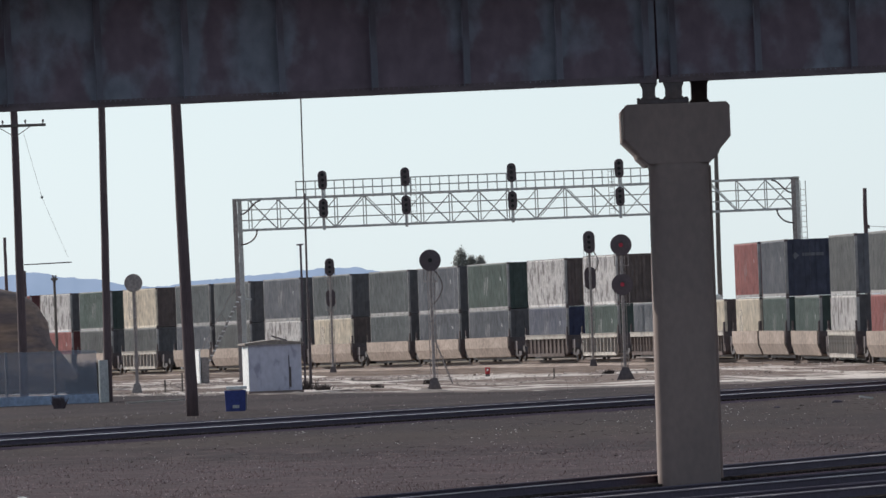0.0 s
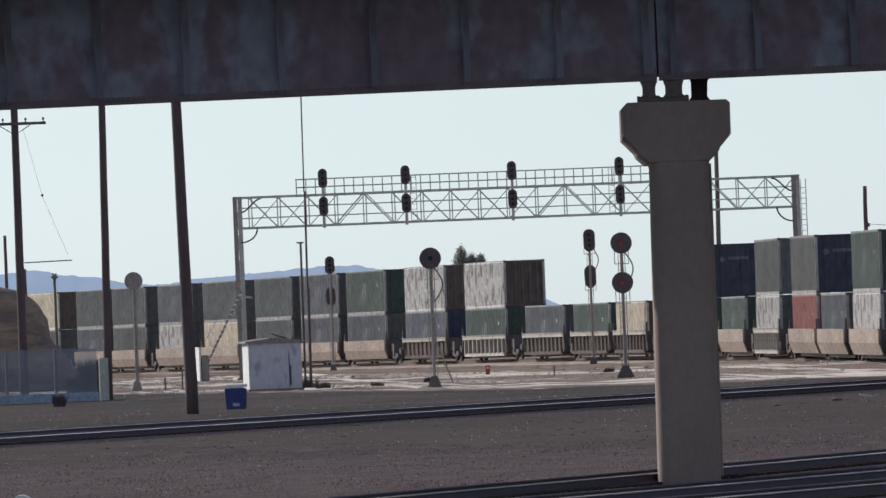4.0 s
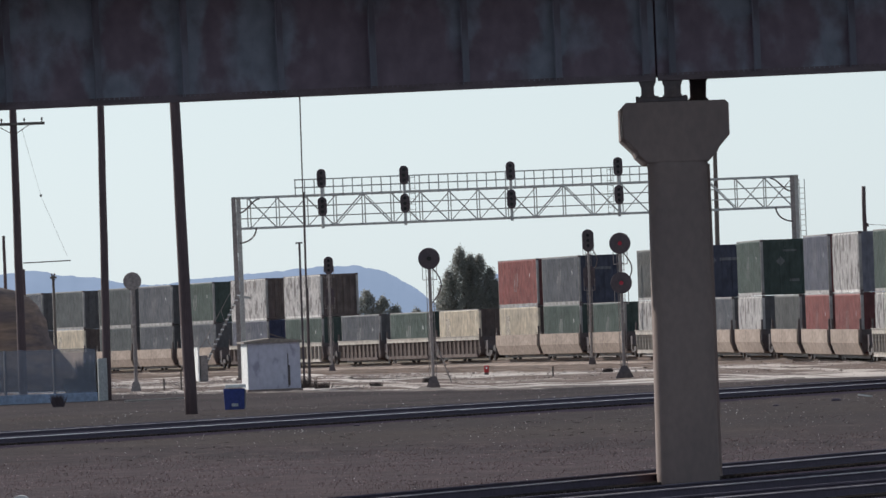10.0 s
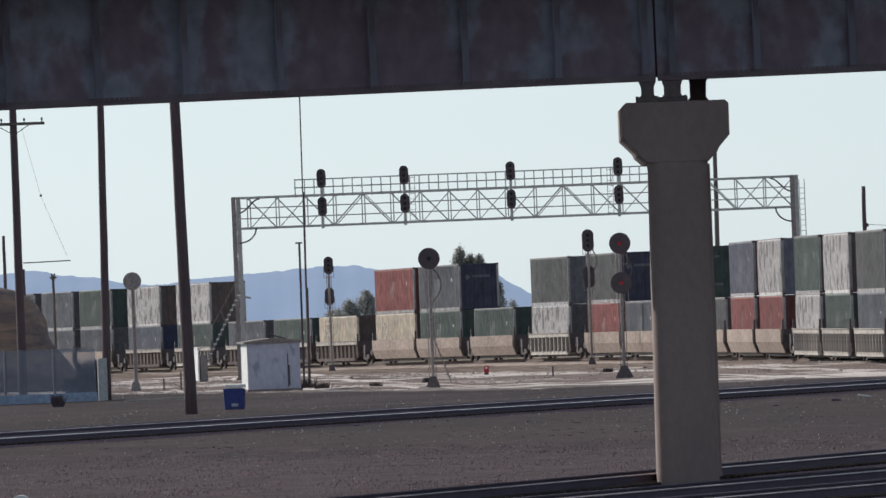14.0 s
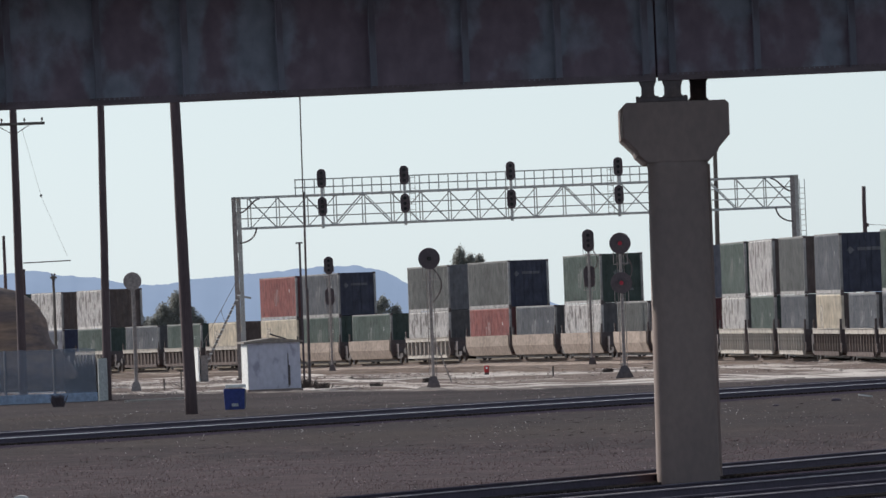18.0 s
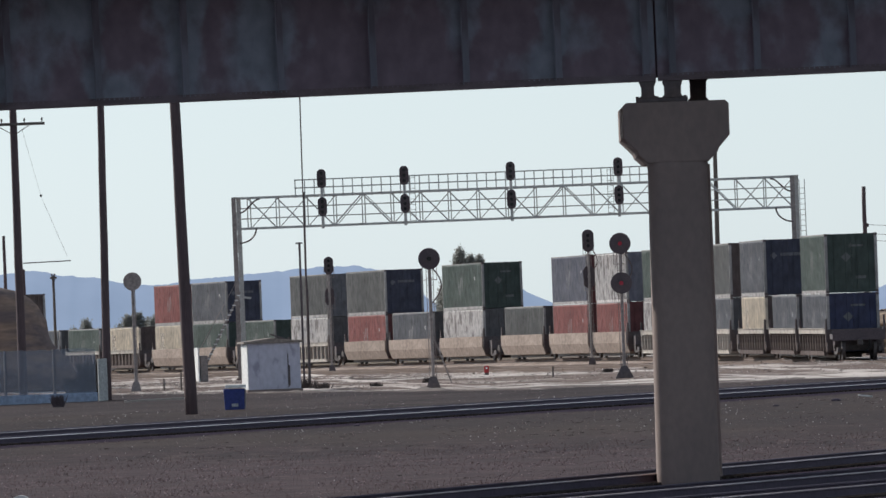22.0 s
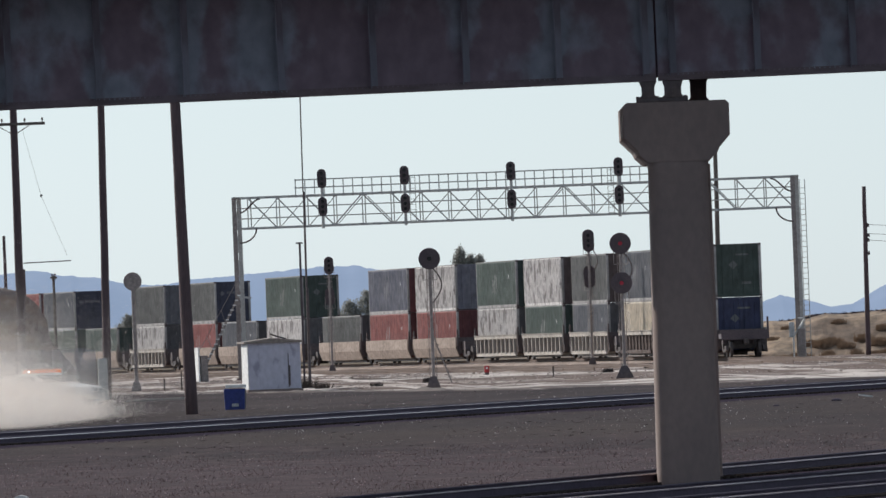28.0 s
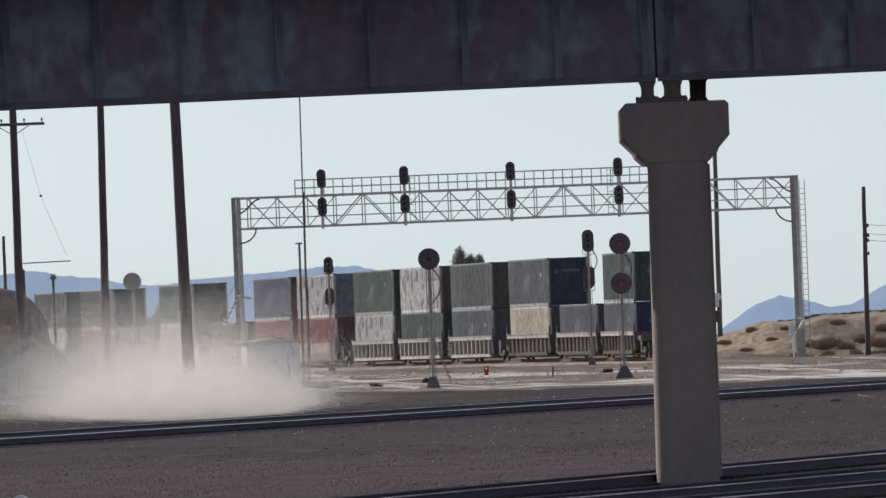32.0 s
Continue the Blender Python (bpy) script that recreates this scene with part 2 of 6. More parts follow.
STONE = mat("loose_stone", (0.13, 0.105, 0.095), (0.085, 0.068, 0.062), 0.85, grain=10, blotch=2)
YARD_STONE = mat("yard_rubble_stone", (0.44, 0.38, 0.34), (0.30, 0.25, 0.22), 0.9, grain=10, blotch=2)
STONES = shards("gravel_shards", ((0.068, 0.048, 0.054), (0.105, 0.074, 0.080), (0.17, 0.122, 0.128), (0.46, 0.36, 0.355)))
YARD_SHARDS = shards("yard_shards", ((0.10, 0.074, 0.066), (0.32, 0.25, 0.22), (0.50, 0.42, 0.385), (0.68, 0.61, 0.575)))
WEED = mat("dry_weed", (0.060, 0.048, 0.044), (0.040, 0.033, 0.032), 0.95, grain=3, blotch=0.5, bump=0.3)
STUBBLE = mat("dry_stubble", (0.15, 0.108, 0.108), (0.095, 0.068, 0.070), 0.95, grain=3, blotch=0.4, bump=0, through_light=0.3)
PALE_STONE = mat("pale_litter", (0.75, 0.72, 0.70), (0.55, 0.52, 0.5), 0.6, grain=10, blotch=2)
WHITE_SHED = mat("white_shed_paint", (0.53, 0.51, 0.59), (0.25, 0.23, 0.32), 0.6, grain=5, blotch=1.9, mix=0.6, edge=0.04, cut=0.64, bump=0.1, stretch=(1, 1, 0.6), amp=0.1)
SHED_ROOF = mat("shed_roof", (0.27, 0.225, 0.195), (0.19, 0.155, 0.135), 0.7, grain=7, blotch=1.4)
BLUE_PAINT = mat("blue_plastic", (0.030, 0.045, 0.19), (0.042, 0.056, 0.215), 0.55, grain=9, blotch=2, bump=0.1)
WHITE_PAINT = mat("white_paint", (0.78, 0.77, 0.75), (0.6, 0.58, 0.56), 0.6, grain=8, blotch=2, bump=0.1)
RED_PAINT = mat("red_paint", (0.36, 0.025, 0.03), (0.2, 0.02, 0.025), 0.6, grain=8, blotch=2, bump=0.1)
FENCE_STEEL = mat("blue_grey_screen_mesh", (0.25, 0.28, 0.345), (0.32, 0.345, 0.40), 0.7, 0.0, grain=6, blotch=0.7, mix=0.7, bump=0.15, stretch=(1.5, 1.5, 0.25), clear=0.68)
FENCE_BASE = mat("pale_blue_fence_base", (0.30, 0.36, 0.48), (0.25, 0.30, 0.40), 0.7, grain=6, blotch=0.9, bump=0.15)
EARTH = mat("brown_earth", (0.29, 0.19, 0.135), (0.125, 0.092, 0.09), 0.95, grain=3.0, blotch=0.45, mix=0.95, bump=0.8, edge=0.1, cut=0.47, stretch=(0.35, 0.35, 2.2))
# Leaf colour is paler than foliage, to put in the haze of distance.
LEAF = mat("hazed_conifer_leaf", (0.31, 0.315, 0.30), (0.37, 0.365, 0.335), 0.9, grain=4, blotch=0.6, bump=0, through_light=0.5, spec=0.1)
BARK = mat("bark", (0.10, 0.075, 0.06), rough=0.9)
SCRUB = mat("dry_scrub", (0.25, 0.17, 0.115), (0.17, 0.115, 0.08), 0.95, grain=3, blotch=0.5, bump=0.5, through_light=0.2)
# The blue haze of distance is put into the mountains' colour as glow.
MOUNTAIN = mat("haze_glow_mountain", (0.045, 0.05, 0.065), (0.035, 0.04, 0.055), 1.0, grain=0.05, blotch=0.02, bump=0, spec=0.0, glow=((0.285, 0.375, 0.535), 0.95))
DRYGRASS = mat("dry_grass_bank", (0.30, 0.215, 0.145), (0.12, 0.08, 0.055), 0.95, grain=2.2, blotch=0.3, bump=0.9, mix=0.95, edge=0.09, cut=0.53, stretch=(1, 0.35, 1), amp=0.4)
TAN_CAR = mat("tan_well_car_paint", (0.335, 0.270, 0.232), (0.255, 0.205, 0.178), 0.85, spec=0.06, grain=5, blotch=0.5, bump=0.1, per_object=0.08, stretch=(0.5, 1, 1))
BROWN_CAR = mat("brown_well_car_paint", (0.105, 0.082, 0.078), (0.19, 0.155, 0.14), 0.85, spec=0.06, grain=5, blotch=0.8, bump=0.15, per_object=0.1)
PALE_CAR = mat("pale_well_car_paint", (0.46, 0.42, 0.38), (0.30, 0.265, 0.24), 0.85, spec=0.06, grain=5, blotch=0.8, bump=0.15, per_object=0.1)
WHEEL = mat("wheel_steel", (0.085, 0.07, 0.068), (0.12, 0.098, 0.09), 0.6, 0.4, grain=9, blotch=2)
DUST = mat("airborne_dust", (0.92, 0.85, 0.79), (0.89, 0.82, 0.76), 1.0, grain=1, blotch=0.3, bump=0, spec=0.0, through_light=0.6)
TRUCK_WHITE = mat("white_vehicle_paint", (0.75, 0.75, 0.74), (0.6, 0.58, 0.55), 0.35, grain=3, blotch=1, bump=0.03)
AMBER = mat("amber_light_bar", (0.85, 0.20, 0.03), (0.8, 0.15, 0.03), 0.4, grain=4, blotch=2, bump=0, glow=((1.0, 0.25, 0.05), 0.2))
STROBE = mat("flashing_strobe", (0.9, 0.9, 0.85), rough=0.3, bump=0, glow=((1.0, 0.97, 0.9), 12.0))
GLASS = mat("vehicle_glass", (0.03, 0.035, 0.04), rough=0.1, bump=0, spec=0.6)
RUBBER = mat("rubber", (0.02, 0.02, 0.02), rough=0.9)

PAINTS = {}
# The darkest green, red and grey hold the container ends' shade as paint.
for key, base, other in (("green", (0.078, 0.101, 0.088), (0.102, 0.120, 0.107)), ("shaded_green", (0.037, 0.052, 0.047), (0.050, 0.065, 0.059)),
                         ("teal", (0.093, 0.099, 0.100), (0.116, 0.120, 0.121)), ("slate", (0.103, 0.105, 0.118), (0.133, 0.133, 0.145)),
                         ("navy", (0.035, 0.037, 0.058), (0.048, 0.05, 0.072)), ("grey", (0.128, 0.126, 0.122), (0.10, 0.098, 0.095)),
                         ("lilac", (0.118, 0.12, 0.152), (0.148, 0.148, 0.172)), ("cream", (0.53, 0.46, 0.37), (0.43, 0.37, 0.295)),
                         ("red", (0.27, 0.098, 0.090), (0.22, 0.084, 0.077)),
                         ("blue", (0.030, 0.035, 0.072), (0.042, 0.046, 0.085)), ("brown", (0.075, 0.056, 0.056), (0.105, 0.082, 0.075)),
                         ("maroon", (0.115, 0.040, 0.042), (0.085, 0.034, 0.036)), ("shaded_grey", (0.072, 0.070, 0.076), (0.095, 0.090, 0.093))):
    base, other = [tuple(1.12 * c for c in q) for q in (base, other)]
    PAINTS[key] = mat(key + "_container_paint", base, other, 0.62, grain=3, blotch=0.6, mix=0.8, bump=0.08, spec=0.24, per_object=0.07, stretch=(0.6, 1, 0.5), amp=0.34)
FRAME_PAINT = mat("container_frame_paint", (0.36, 0.345, 0.34), (0.22, 0.21, 0.205), 0.8, spec=0.08, grain=5, blotch=1.2, mix=0.8, per_object=0.15)
# the white ones are mottled with darker blotches
PAINTS["white"] = mat("white_container_paint", (0.58, 0.55, 0.535), (0.20, 0.175, 0.17), 0.7, spec=0.15, grain=5, blotch=2.0, mix=0.8, edge=0.06, cut=0.56, bump=0.1, per_object=0.07, stretch=(1.0, 1, 0.7))


# ---- mesh helpers ----
def box(bm, size, at=(0, 0, 0), turn=None):
    m = Matrix.Translation(at) @ (turn or Matrix()) @ Matrix.Diagonal((*size, 1))
    return bmesh.ops.create_cube(bm, size=1, matrix=m)["verts"]


def rod(bm, a, b, r, r2=None, n=8):
    """A straight round bar from a to b."""
    a, b = Vector(a), Vector(b)
    d = b - a
    m = Matrix.Translation((a + b) / 2) @ d.to_track_quat("Z", "Y").to_matrix().to_4x4()
    bmesh.ops.create_cone(bm, cap_ends=True, segments=n, radius1=r, radius2=r if r2 is None else r2, depth=d.length, matrix=m)


def pipe(bm, pts, r, n=6):
    for a, b in zip(pts[:-1], pts[1:]):
        rod(bm, a, b, r, n=n)


def bar(bm, a, b, w, h=None):
    """A straight square bar from a to b."""
    a, b = Vector(a), Vector(b)
    d = b - a
    m = Matrix.Translation((a + b) / 2) @ d.to_track_quat("Z", "Y").to_matrix().to_4x4()
    bmesh.ops.create_cube(bm, size=1, matrix=m @ Matrix.Diagonal((w, h or w, d.length, 1)))


def loft(bm, rings, caps=True):
    """Skin rings of equal count, each a list of points."""
    vs = [[bm.verts.new(p) for p in ring] for ring in rings]
    n = len(vs[0])
    for a, b in zip(vs[:-1], vs[1:]):
        for i in range(n):
            bm.faces.new((a[i], a[(i + 1) % n], b[(i + 1) % n], b[i]))
    if caps:
        bm.faces.new(vs[0][::-1])
        bm.faces.new(vs[-1])


def prism(bm, outline, y0, y1):
    """An outline in x and z, drawn out along y."""
    loft(bm, [[(x, y0, z) for x, z in outline], [(x, y1, z) for x, z in outline]])
    bmesh.ops.recalc_face_normals(bm, faces=bm.faces)


def soften(bm, width, seg=1):
    es = [e for e in bm.edges if len(e.link_faces) == 2 and e.calc_face_angle(0) > 0.6]
    bmesh.ops.bevel(bm, geom=es, offset=width, segments=seg, affect="EDGES", profile=0.6)


def part(name, bm, material, parent=None, label="", smooth=False):
    me = bpy.data.meshes.new(name)
    bm.normal_update()
    bm.to_mesh(me)
    bm.free()
    me.materials.append(material)
    if smooth:
        for p in me.polygons:
            p.use_smooth = True
    ob = new(name, me)
    if parent:
        ob.parent = parent
    if label:
        tagged(ob, label)
    return ob


def piece(name, mesh, parent, at, turn=None):
    ob = new(name, mesh)
    ob.parent = parent
    ob.matrix_basis = Matrix.Translation(at) @ (turn or Matrix())
    return ob


def thing(name, label, category, at=(0, 0, 0), group="", kind="", rz=0.0):
    ob = new(name)
    ob.matrix_basis = pose(*at, 0, 0, rz)
    ob.empty_display_size = 0.2
    return tagged(ob, label, category, group, kind)


def raw(name, verts, faces, material, parent=None):
    me = bpy.data.meshes.new(name)
    me.from_pydata(verts, [], faces)
    me.materials.append(material)
    ob = new(name, me)
    if parent:
        ob.parent = parent
    return ob


B = bmesh.new

# ---- ground ----
LEVELS = ((-300, 0.0), (500, 0.0), (560, 0.3), (600, 0.45), (664, 0.2), (726, 0.0), (814, -0.22), (943, -0.5), (1100, -0.6), (5000, -16.0))


def level(y):
    return float(np.interp(y, [a for a, b in LEVELS], [b for a, b in LEVELS]))


def relief(x, y):
    if 180 < y < 1000 and abs(x) < 70:
        rough = 0.045 if y < 545 else 0.07
        return rough * noise.noise((x * 0.35, y * 0.05, 3.0)) + 0.5 * rough * noise.noise((x * 1.1, y * 0.2, 7.0))
    return 0.0


def build_ground():
    xs = sorted(set([-2500, -900, -300, -120] + list(np.arange(-70, 70.1, 1.4)) + [120, 300, 900, 2500]))
    ys = sorted(set([-300, -60, 60, 140, 180] + list(np.arange(200, 1000, 4.0)) + [1060, 1100, 1400, 2000, 3000, 4000, 5000]))
    verts = [(x, y, level(y) + relief(x, y)) for y in ys for x in xs]
    w = len(xs)
    faces = [(j * w + i, j * w + i + 1, (j + 1) * w + i + 1, (j + 1) * w + i) for j in range(len(ys) - 1) for i in range(w - 1)]
    ob = raw("ground", verts, faces, GROUND)
    for p in ob.data.polygons:
        p.use_smooth = True
    tagged(ob, "dry brown gravel ground turning to pale dusty yard gravel", "ground", kind="structure")


build_ground()


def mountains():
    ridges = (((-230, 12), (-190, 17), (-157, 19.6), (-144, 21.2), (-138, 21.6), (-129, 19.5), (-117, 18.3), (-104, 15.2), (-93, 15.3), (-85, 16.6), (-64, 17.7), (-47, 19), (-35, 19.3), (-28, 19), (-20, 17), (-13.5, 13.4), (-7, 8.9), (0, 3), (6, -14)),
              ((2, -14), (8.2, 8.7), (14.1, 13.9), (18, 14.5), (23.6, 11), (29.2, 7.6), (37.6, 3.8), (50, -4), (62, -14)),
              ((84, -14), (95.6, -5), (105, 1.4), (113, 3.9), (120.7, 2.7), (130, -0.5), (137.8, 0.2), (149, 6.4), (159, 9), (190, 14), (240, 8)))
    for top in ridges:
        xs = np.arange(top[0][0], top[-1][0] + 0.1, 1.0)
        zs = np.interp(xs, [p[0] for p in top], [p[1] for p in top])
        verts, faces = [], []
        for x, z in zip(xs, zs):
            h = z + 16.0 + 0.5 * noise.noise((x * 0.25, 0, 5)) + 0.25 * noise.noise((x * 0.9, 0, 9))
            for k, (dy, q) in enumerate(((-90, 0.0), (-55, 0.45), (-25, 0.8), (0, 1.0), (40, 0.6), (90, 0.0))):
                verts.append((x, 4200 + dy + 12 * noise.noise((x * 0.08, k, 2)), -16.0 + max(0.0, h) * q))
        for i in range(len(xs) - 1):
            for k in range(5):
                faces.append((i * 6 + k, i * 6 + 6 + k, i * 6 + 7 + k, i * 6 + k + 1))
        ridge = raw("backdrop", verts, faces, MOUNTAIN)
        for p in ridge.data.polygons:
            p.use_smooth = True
        tagged(ridge, "distant desert mountain ridge with blue haze put in as glow", "mountain", group="mountain ridges", kind="structure")


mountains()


BANK_SHAPE = ((0, 0.0), (5, 0.3), (10, 0.62), (15, 0.9), (20, 1.0), (45, 1.0), (80, 0.0))


def bank_height(x, dy):
    """The bank's surface, dy metres behind its foot: hummocks, and gullies that run down it at a slant."""
    top = float(np.interp(x, (13, 17.5, 20.5, 24, 29, 75), (-0.2, 1.3, 2.05, 2.45, 2.65, 3.1))) + 0.18 * noise.noise((x * 0.6, 2, 0))
    q = float(np.interp(dy, [p[0] for p in BANK_SHAPE], [p[1] for p in BANK_SHAPE]))
    y = 775 + dy
    z = level(y) - 0.1 + max(0.02, top - level(y)) * q
    if 0 < dy < 22:
        slant = x - 0.11 * dy
        z += 0.16 * noise.noise((x * 0.8, dy * 0.25, 4)) + 0.07 * noise.noise((x * 2.3, dy * 0.5, 8))
        z -= 0.30 * max(0.0, noise.noise((slant * 0.95, 0.0, 6.0)) - 0.18) * (1.0 - abs(dy - 11) / 11)
    return z


def bank():
    """The dry grassy bank behind the yard."""
    xs = np.arange(13, 75, 0.3)
    steps = list(np.arange(0, 22, 1.25)) + [25, 45, 80]
    n = len(steps)
    verts = [(x, 775 + dy, bank_height(x, dy)) for x in xs for dy in steps]
    faces = [(i * n + k, i * n + n + k, i * n + n + 1 + k, i * n + k + 1) for i in range(len(xs) - 1) for k in range(n - 1)]
    ob = raw("earth_bank", verts, faces, DRYGRASS)
    tagged(ob, "low bank of dry brown grass behind the yard", "bank", kind="structure")


bank()

# ---- tracks ----
RAIL_SHAPE = ((-0.075, 0.0), (0.075, 0.0), (0.075, 0.012), (0.012, 0.03), (0.012, 0.13), (0.036, 0.142), (0.036, 0.165), (-0.036, 0.165), (-0.036, 0.142), (-0.012, 0.13), (-0.012, 0.03), (-0.075, 0.012))


def sweep(pts, shape, off):
    """A rail along points in plan, off metres to the right of them."""
    rings = []
    for i, p in enumerate(pts):
        a, b = Vector(pts[max(0, i - 1)]), Vector(pts[min(len(pts) - 1, i + 1)])
        d = (b - a).normalized()
        r = Vector((d.y, -d.x, 0)).normalized()
        rings.append([tuple(Vector(p) + r * (off + u) + Vector((0, 0, v))) for u, v in shape])
    return rings


def railway(label, pts, bed=True, sleepers=0, raise_by=0.1, head=None, stone=None, one_sided=False, shoulder=2.4):
    """pts: the centre line, on the ground. Sleepers, two rails with shiny heads, and a ballast bed."""
    t = thing("railway_track", label, "railway track", group="railway tracks", kind="structure")
    up = [(x, y, z + raise_by) for x, y, z in pts]
    for off in (-0.7525, 0.7525):
        bm = B()
        loft(bm, sweep(up, RAIL_SHAPE, off))
        bmesh.ops.recalc_face_normals(bm, faces=bm.faces)
        web = part("rail", bm, YARD_RAIL if head == YARD_RAIL else RAIL_WEB, t)
        bm = B()
        loft(bm, sweep(up, ((-0.0365, 0.155), (0.0365, 0.155), (0.035, 0.163), (0.018, 0.174), (0.0, 0.178), (-0.018, 0.174), (-0.035, 0.163)), off))
        bmesh.ops.recalc_face_normals(bm, faces=bm.faces)
        top = RAIL_WEB if one_sided and off < 0 else head or RAIL_HEAD
        part("rail_head", bm, top, web, "worn shiny rail head" if top == RAIL_HEAD else "dull worn rail head")
    if bed:
        bm = B()
        loft(bm, sweep([(x, y, z - 0.25) for x, y, z in pts], ((-shoulder, 0.15), (-1.5, 0.31), (1.5, 0.31), (2.4, 0.15)), 0))
        bmesh.ops.recalc_face_normals(bm, faces=bm.faces)
        part("ballast_bed", bm, stone or BALLAST, t, "dusty pale ballast" if stone else "dark stone ballast")
    if sleepers:
        bm = B()
        box(bm, (2.6, 0.23, 0.12))
        soften(bm, 0.012)
        first = part("sleeper", bm, SLEEPER, t)
        a, b = Vector(up[0]), Vector(up[-1])
        ang = math.atan2(b.y - a.y, b.x - a.x) - math.pi / 2
        n = int((b - a).length / 0.6)
        step = max(1, n // sleepers)
        for i in range(0, n, step):
            m = Matrix.Translation(a.lerp(b, i / n) + Vector((0, 0, -0.045))) @ Matrix.Rotation(ang + random.uniform(-0.02, 0.02), 4, "Z")
            if i == 0:
                first.matrix_basis = m
            else:
                s = new("sleeper", first.data)
                s.parent = t
                s.matrix_basis = m
    return t


def straight(x0, y0, x1, y1, n=12, z=0.0):
    """A straight line through two places, drawn out both ways."""
    d = Vector((x1 - x0, y1 - y0)).normalized()
    c = Vector(((x0 + x1) / 2, (y0 + y1) / 2))
    out = []
    for i in range(n):
        p = c + d * (-60 + 120 * i / (n - 1))
        out.append((p.x, p.y, level(p.y) + z))
    return out


NEAR_A = straight(-1.57, 229.7, 9.42, 269.0)
NEAR_B = straight(2.02, 222.3, 8.47, 242.4)
NEAR_C = straight(1.5, 207.3, 7.9, 226.0)
MID_A = straight(-14.32, 374.93, 15.78, 469.33)
MID_B = straight(-15.01, 394.53, 16.59, 490.73)
for pts in (NEAR_A, NEAR_B, NEAR_C):
    railway("straight railway track with shiny rails on dark ballast beside the concrete pier", pts, sleepers=110, head=DULL_HEAD, one_sided=True)
railway("straight railway track with shiny rails on dark ballast before the dusty road", MID_A, sleepers=110, one_sided=True)
railway("straight railway track with dull rails on dark ballast at the dusty road's edge", MID_B, sleepers=110, head=DULL_HEAD, one_sided=True, shoulder=7.5)

# The line of the train's near side in plan: x, y, and the way along it, from the near end away.
LINE = ((30.7, 359.0, -440.0), (22.2, 539.6, -258.7), (21.0, 565.3, -233.0), (19.5, 592.3, -205.9), (18.0, 621.2, -176.9), (16.2, 653.0, -145.2),
        (14.2, 684.8, -113.3), (11.9, 713.5, -84.4), (9.3, 737.8, -60.0), (6.4, 758.5, -39.1), (3.4, 777.4, -20.0), (0.2, 795.9, -1.3),
        (-6.6, 833.4, 36.9), (-14.1, 873.7, 77.9), (-22.3, 917.3, 122.2), (-31.3, 964.0, 169.8), (-41.2, 1013.8, 220.6),
        (-52.1, 1066.5, 274.4), (-64.0, 1122.4, 331.5), (-77.0, 1180.0, 390.5), (-114.0, 1340.0, 554.7))
RAIL_Z = ((300, 0.42), (596, 0.47), (640, 0.5), (690, 0.47), (726, 0.45), (773, 0.37), (814, 0.24), (881, 0.03), (943, -0.14), (1340, -0.36))


def along(s):
    x = float(np.interp(s, [p[2] for p in LINE], [p[0] for p in LINE]))
    y = float(np.interp(s, [p[2] for p in LINE], [p[1] for p in LINE]))
    return Vector((x + 1.3, y, float(np.interp(y, [a for a, b in RAIL_Z], [b for a, b in RAIL_Z]))))


main_line = [tuple(along(s) - Vector((0, 0, 0.274))) for s in np.arange(-440, 520, 12.0)]
railway("main line railway track curving away through the yard", main_line, head=YARD_RAIL, stone=PALE_BALLAST)
for off in (4.6, 9.4, 14.2):
    side = []
    for s in np.arange(-200, 250, 5.0):
        p, q = along(s), along(s + 5)
        d = (q - p).normalized()
        w = p + Vector((-d.y, d.x, 0)) * off
        side.append((w.x, w.y, level(w.y) + relief(w.x, w.y) + 0.02))
    railway("dusty yard track with rusted rails in pale gravel", side, bed=False, raise_by=-0.06, head=YARD_RAIL)

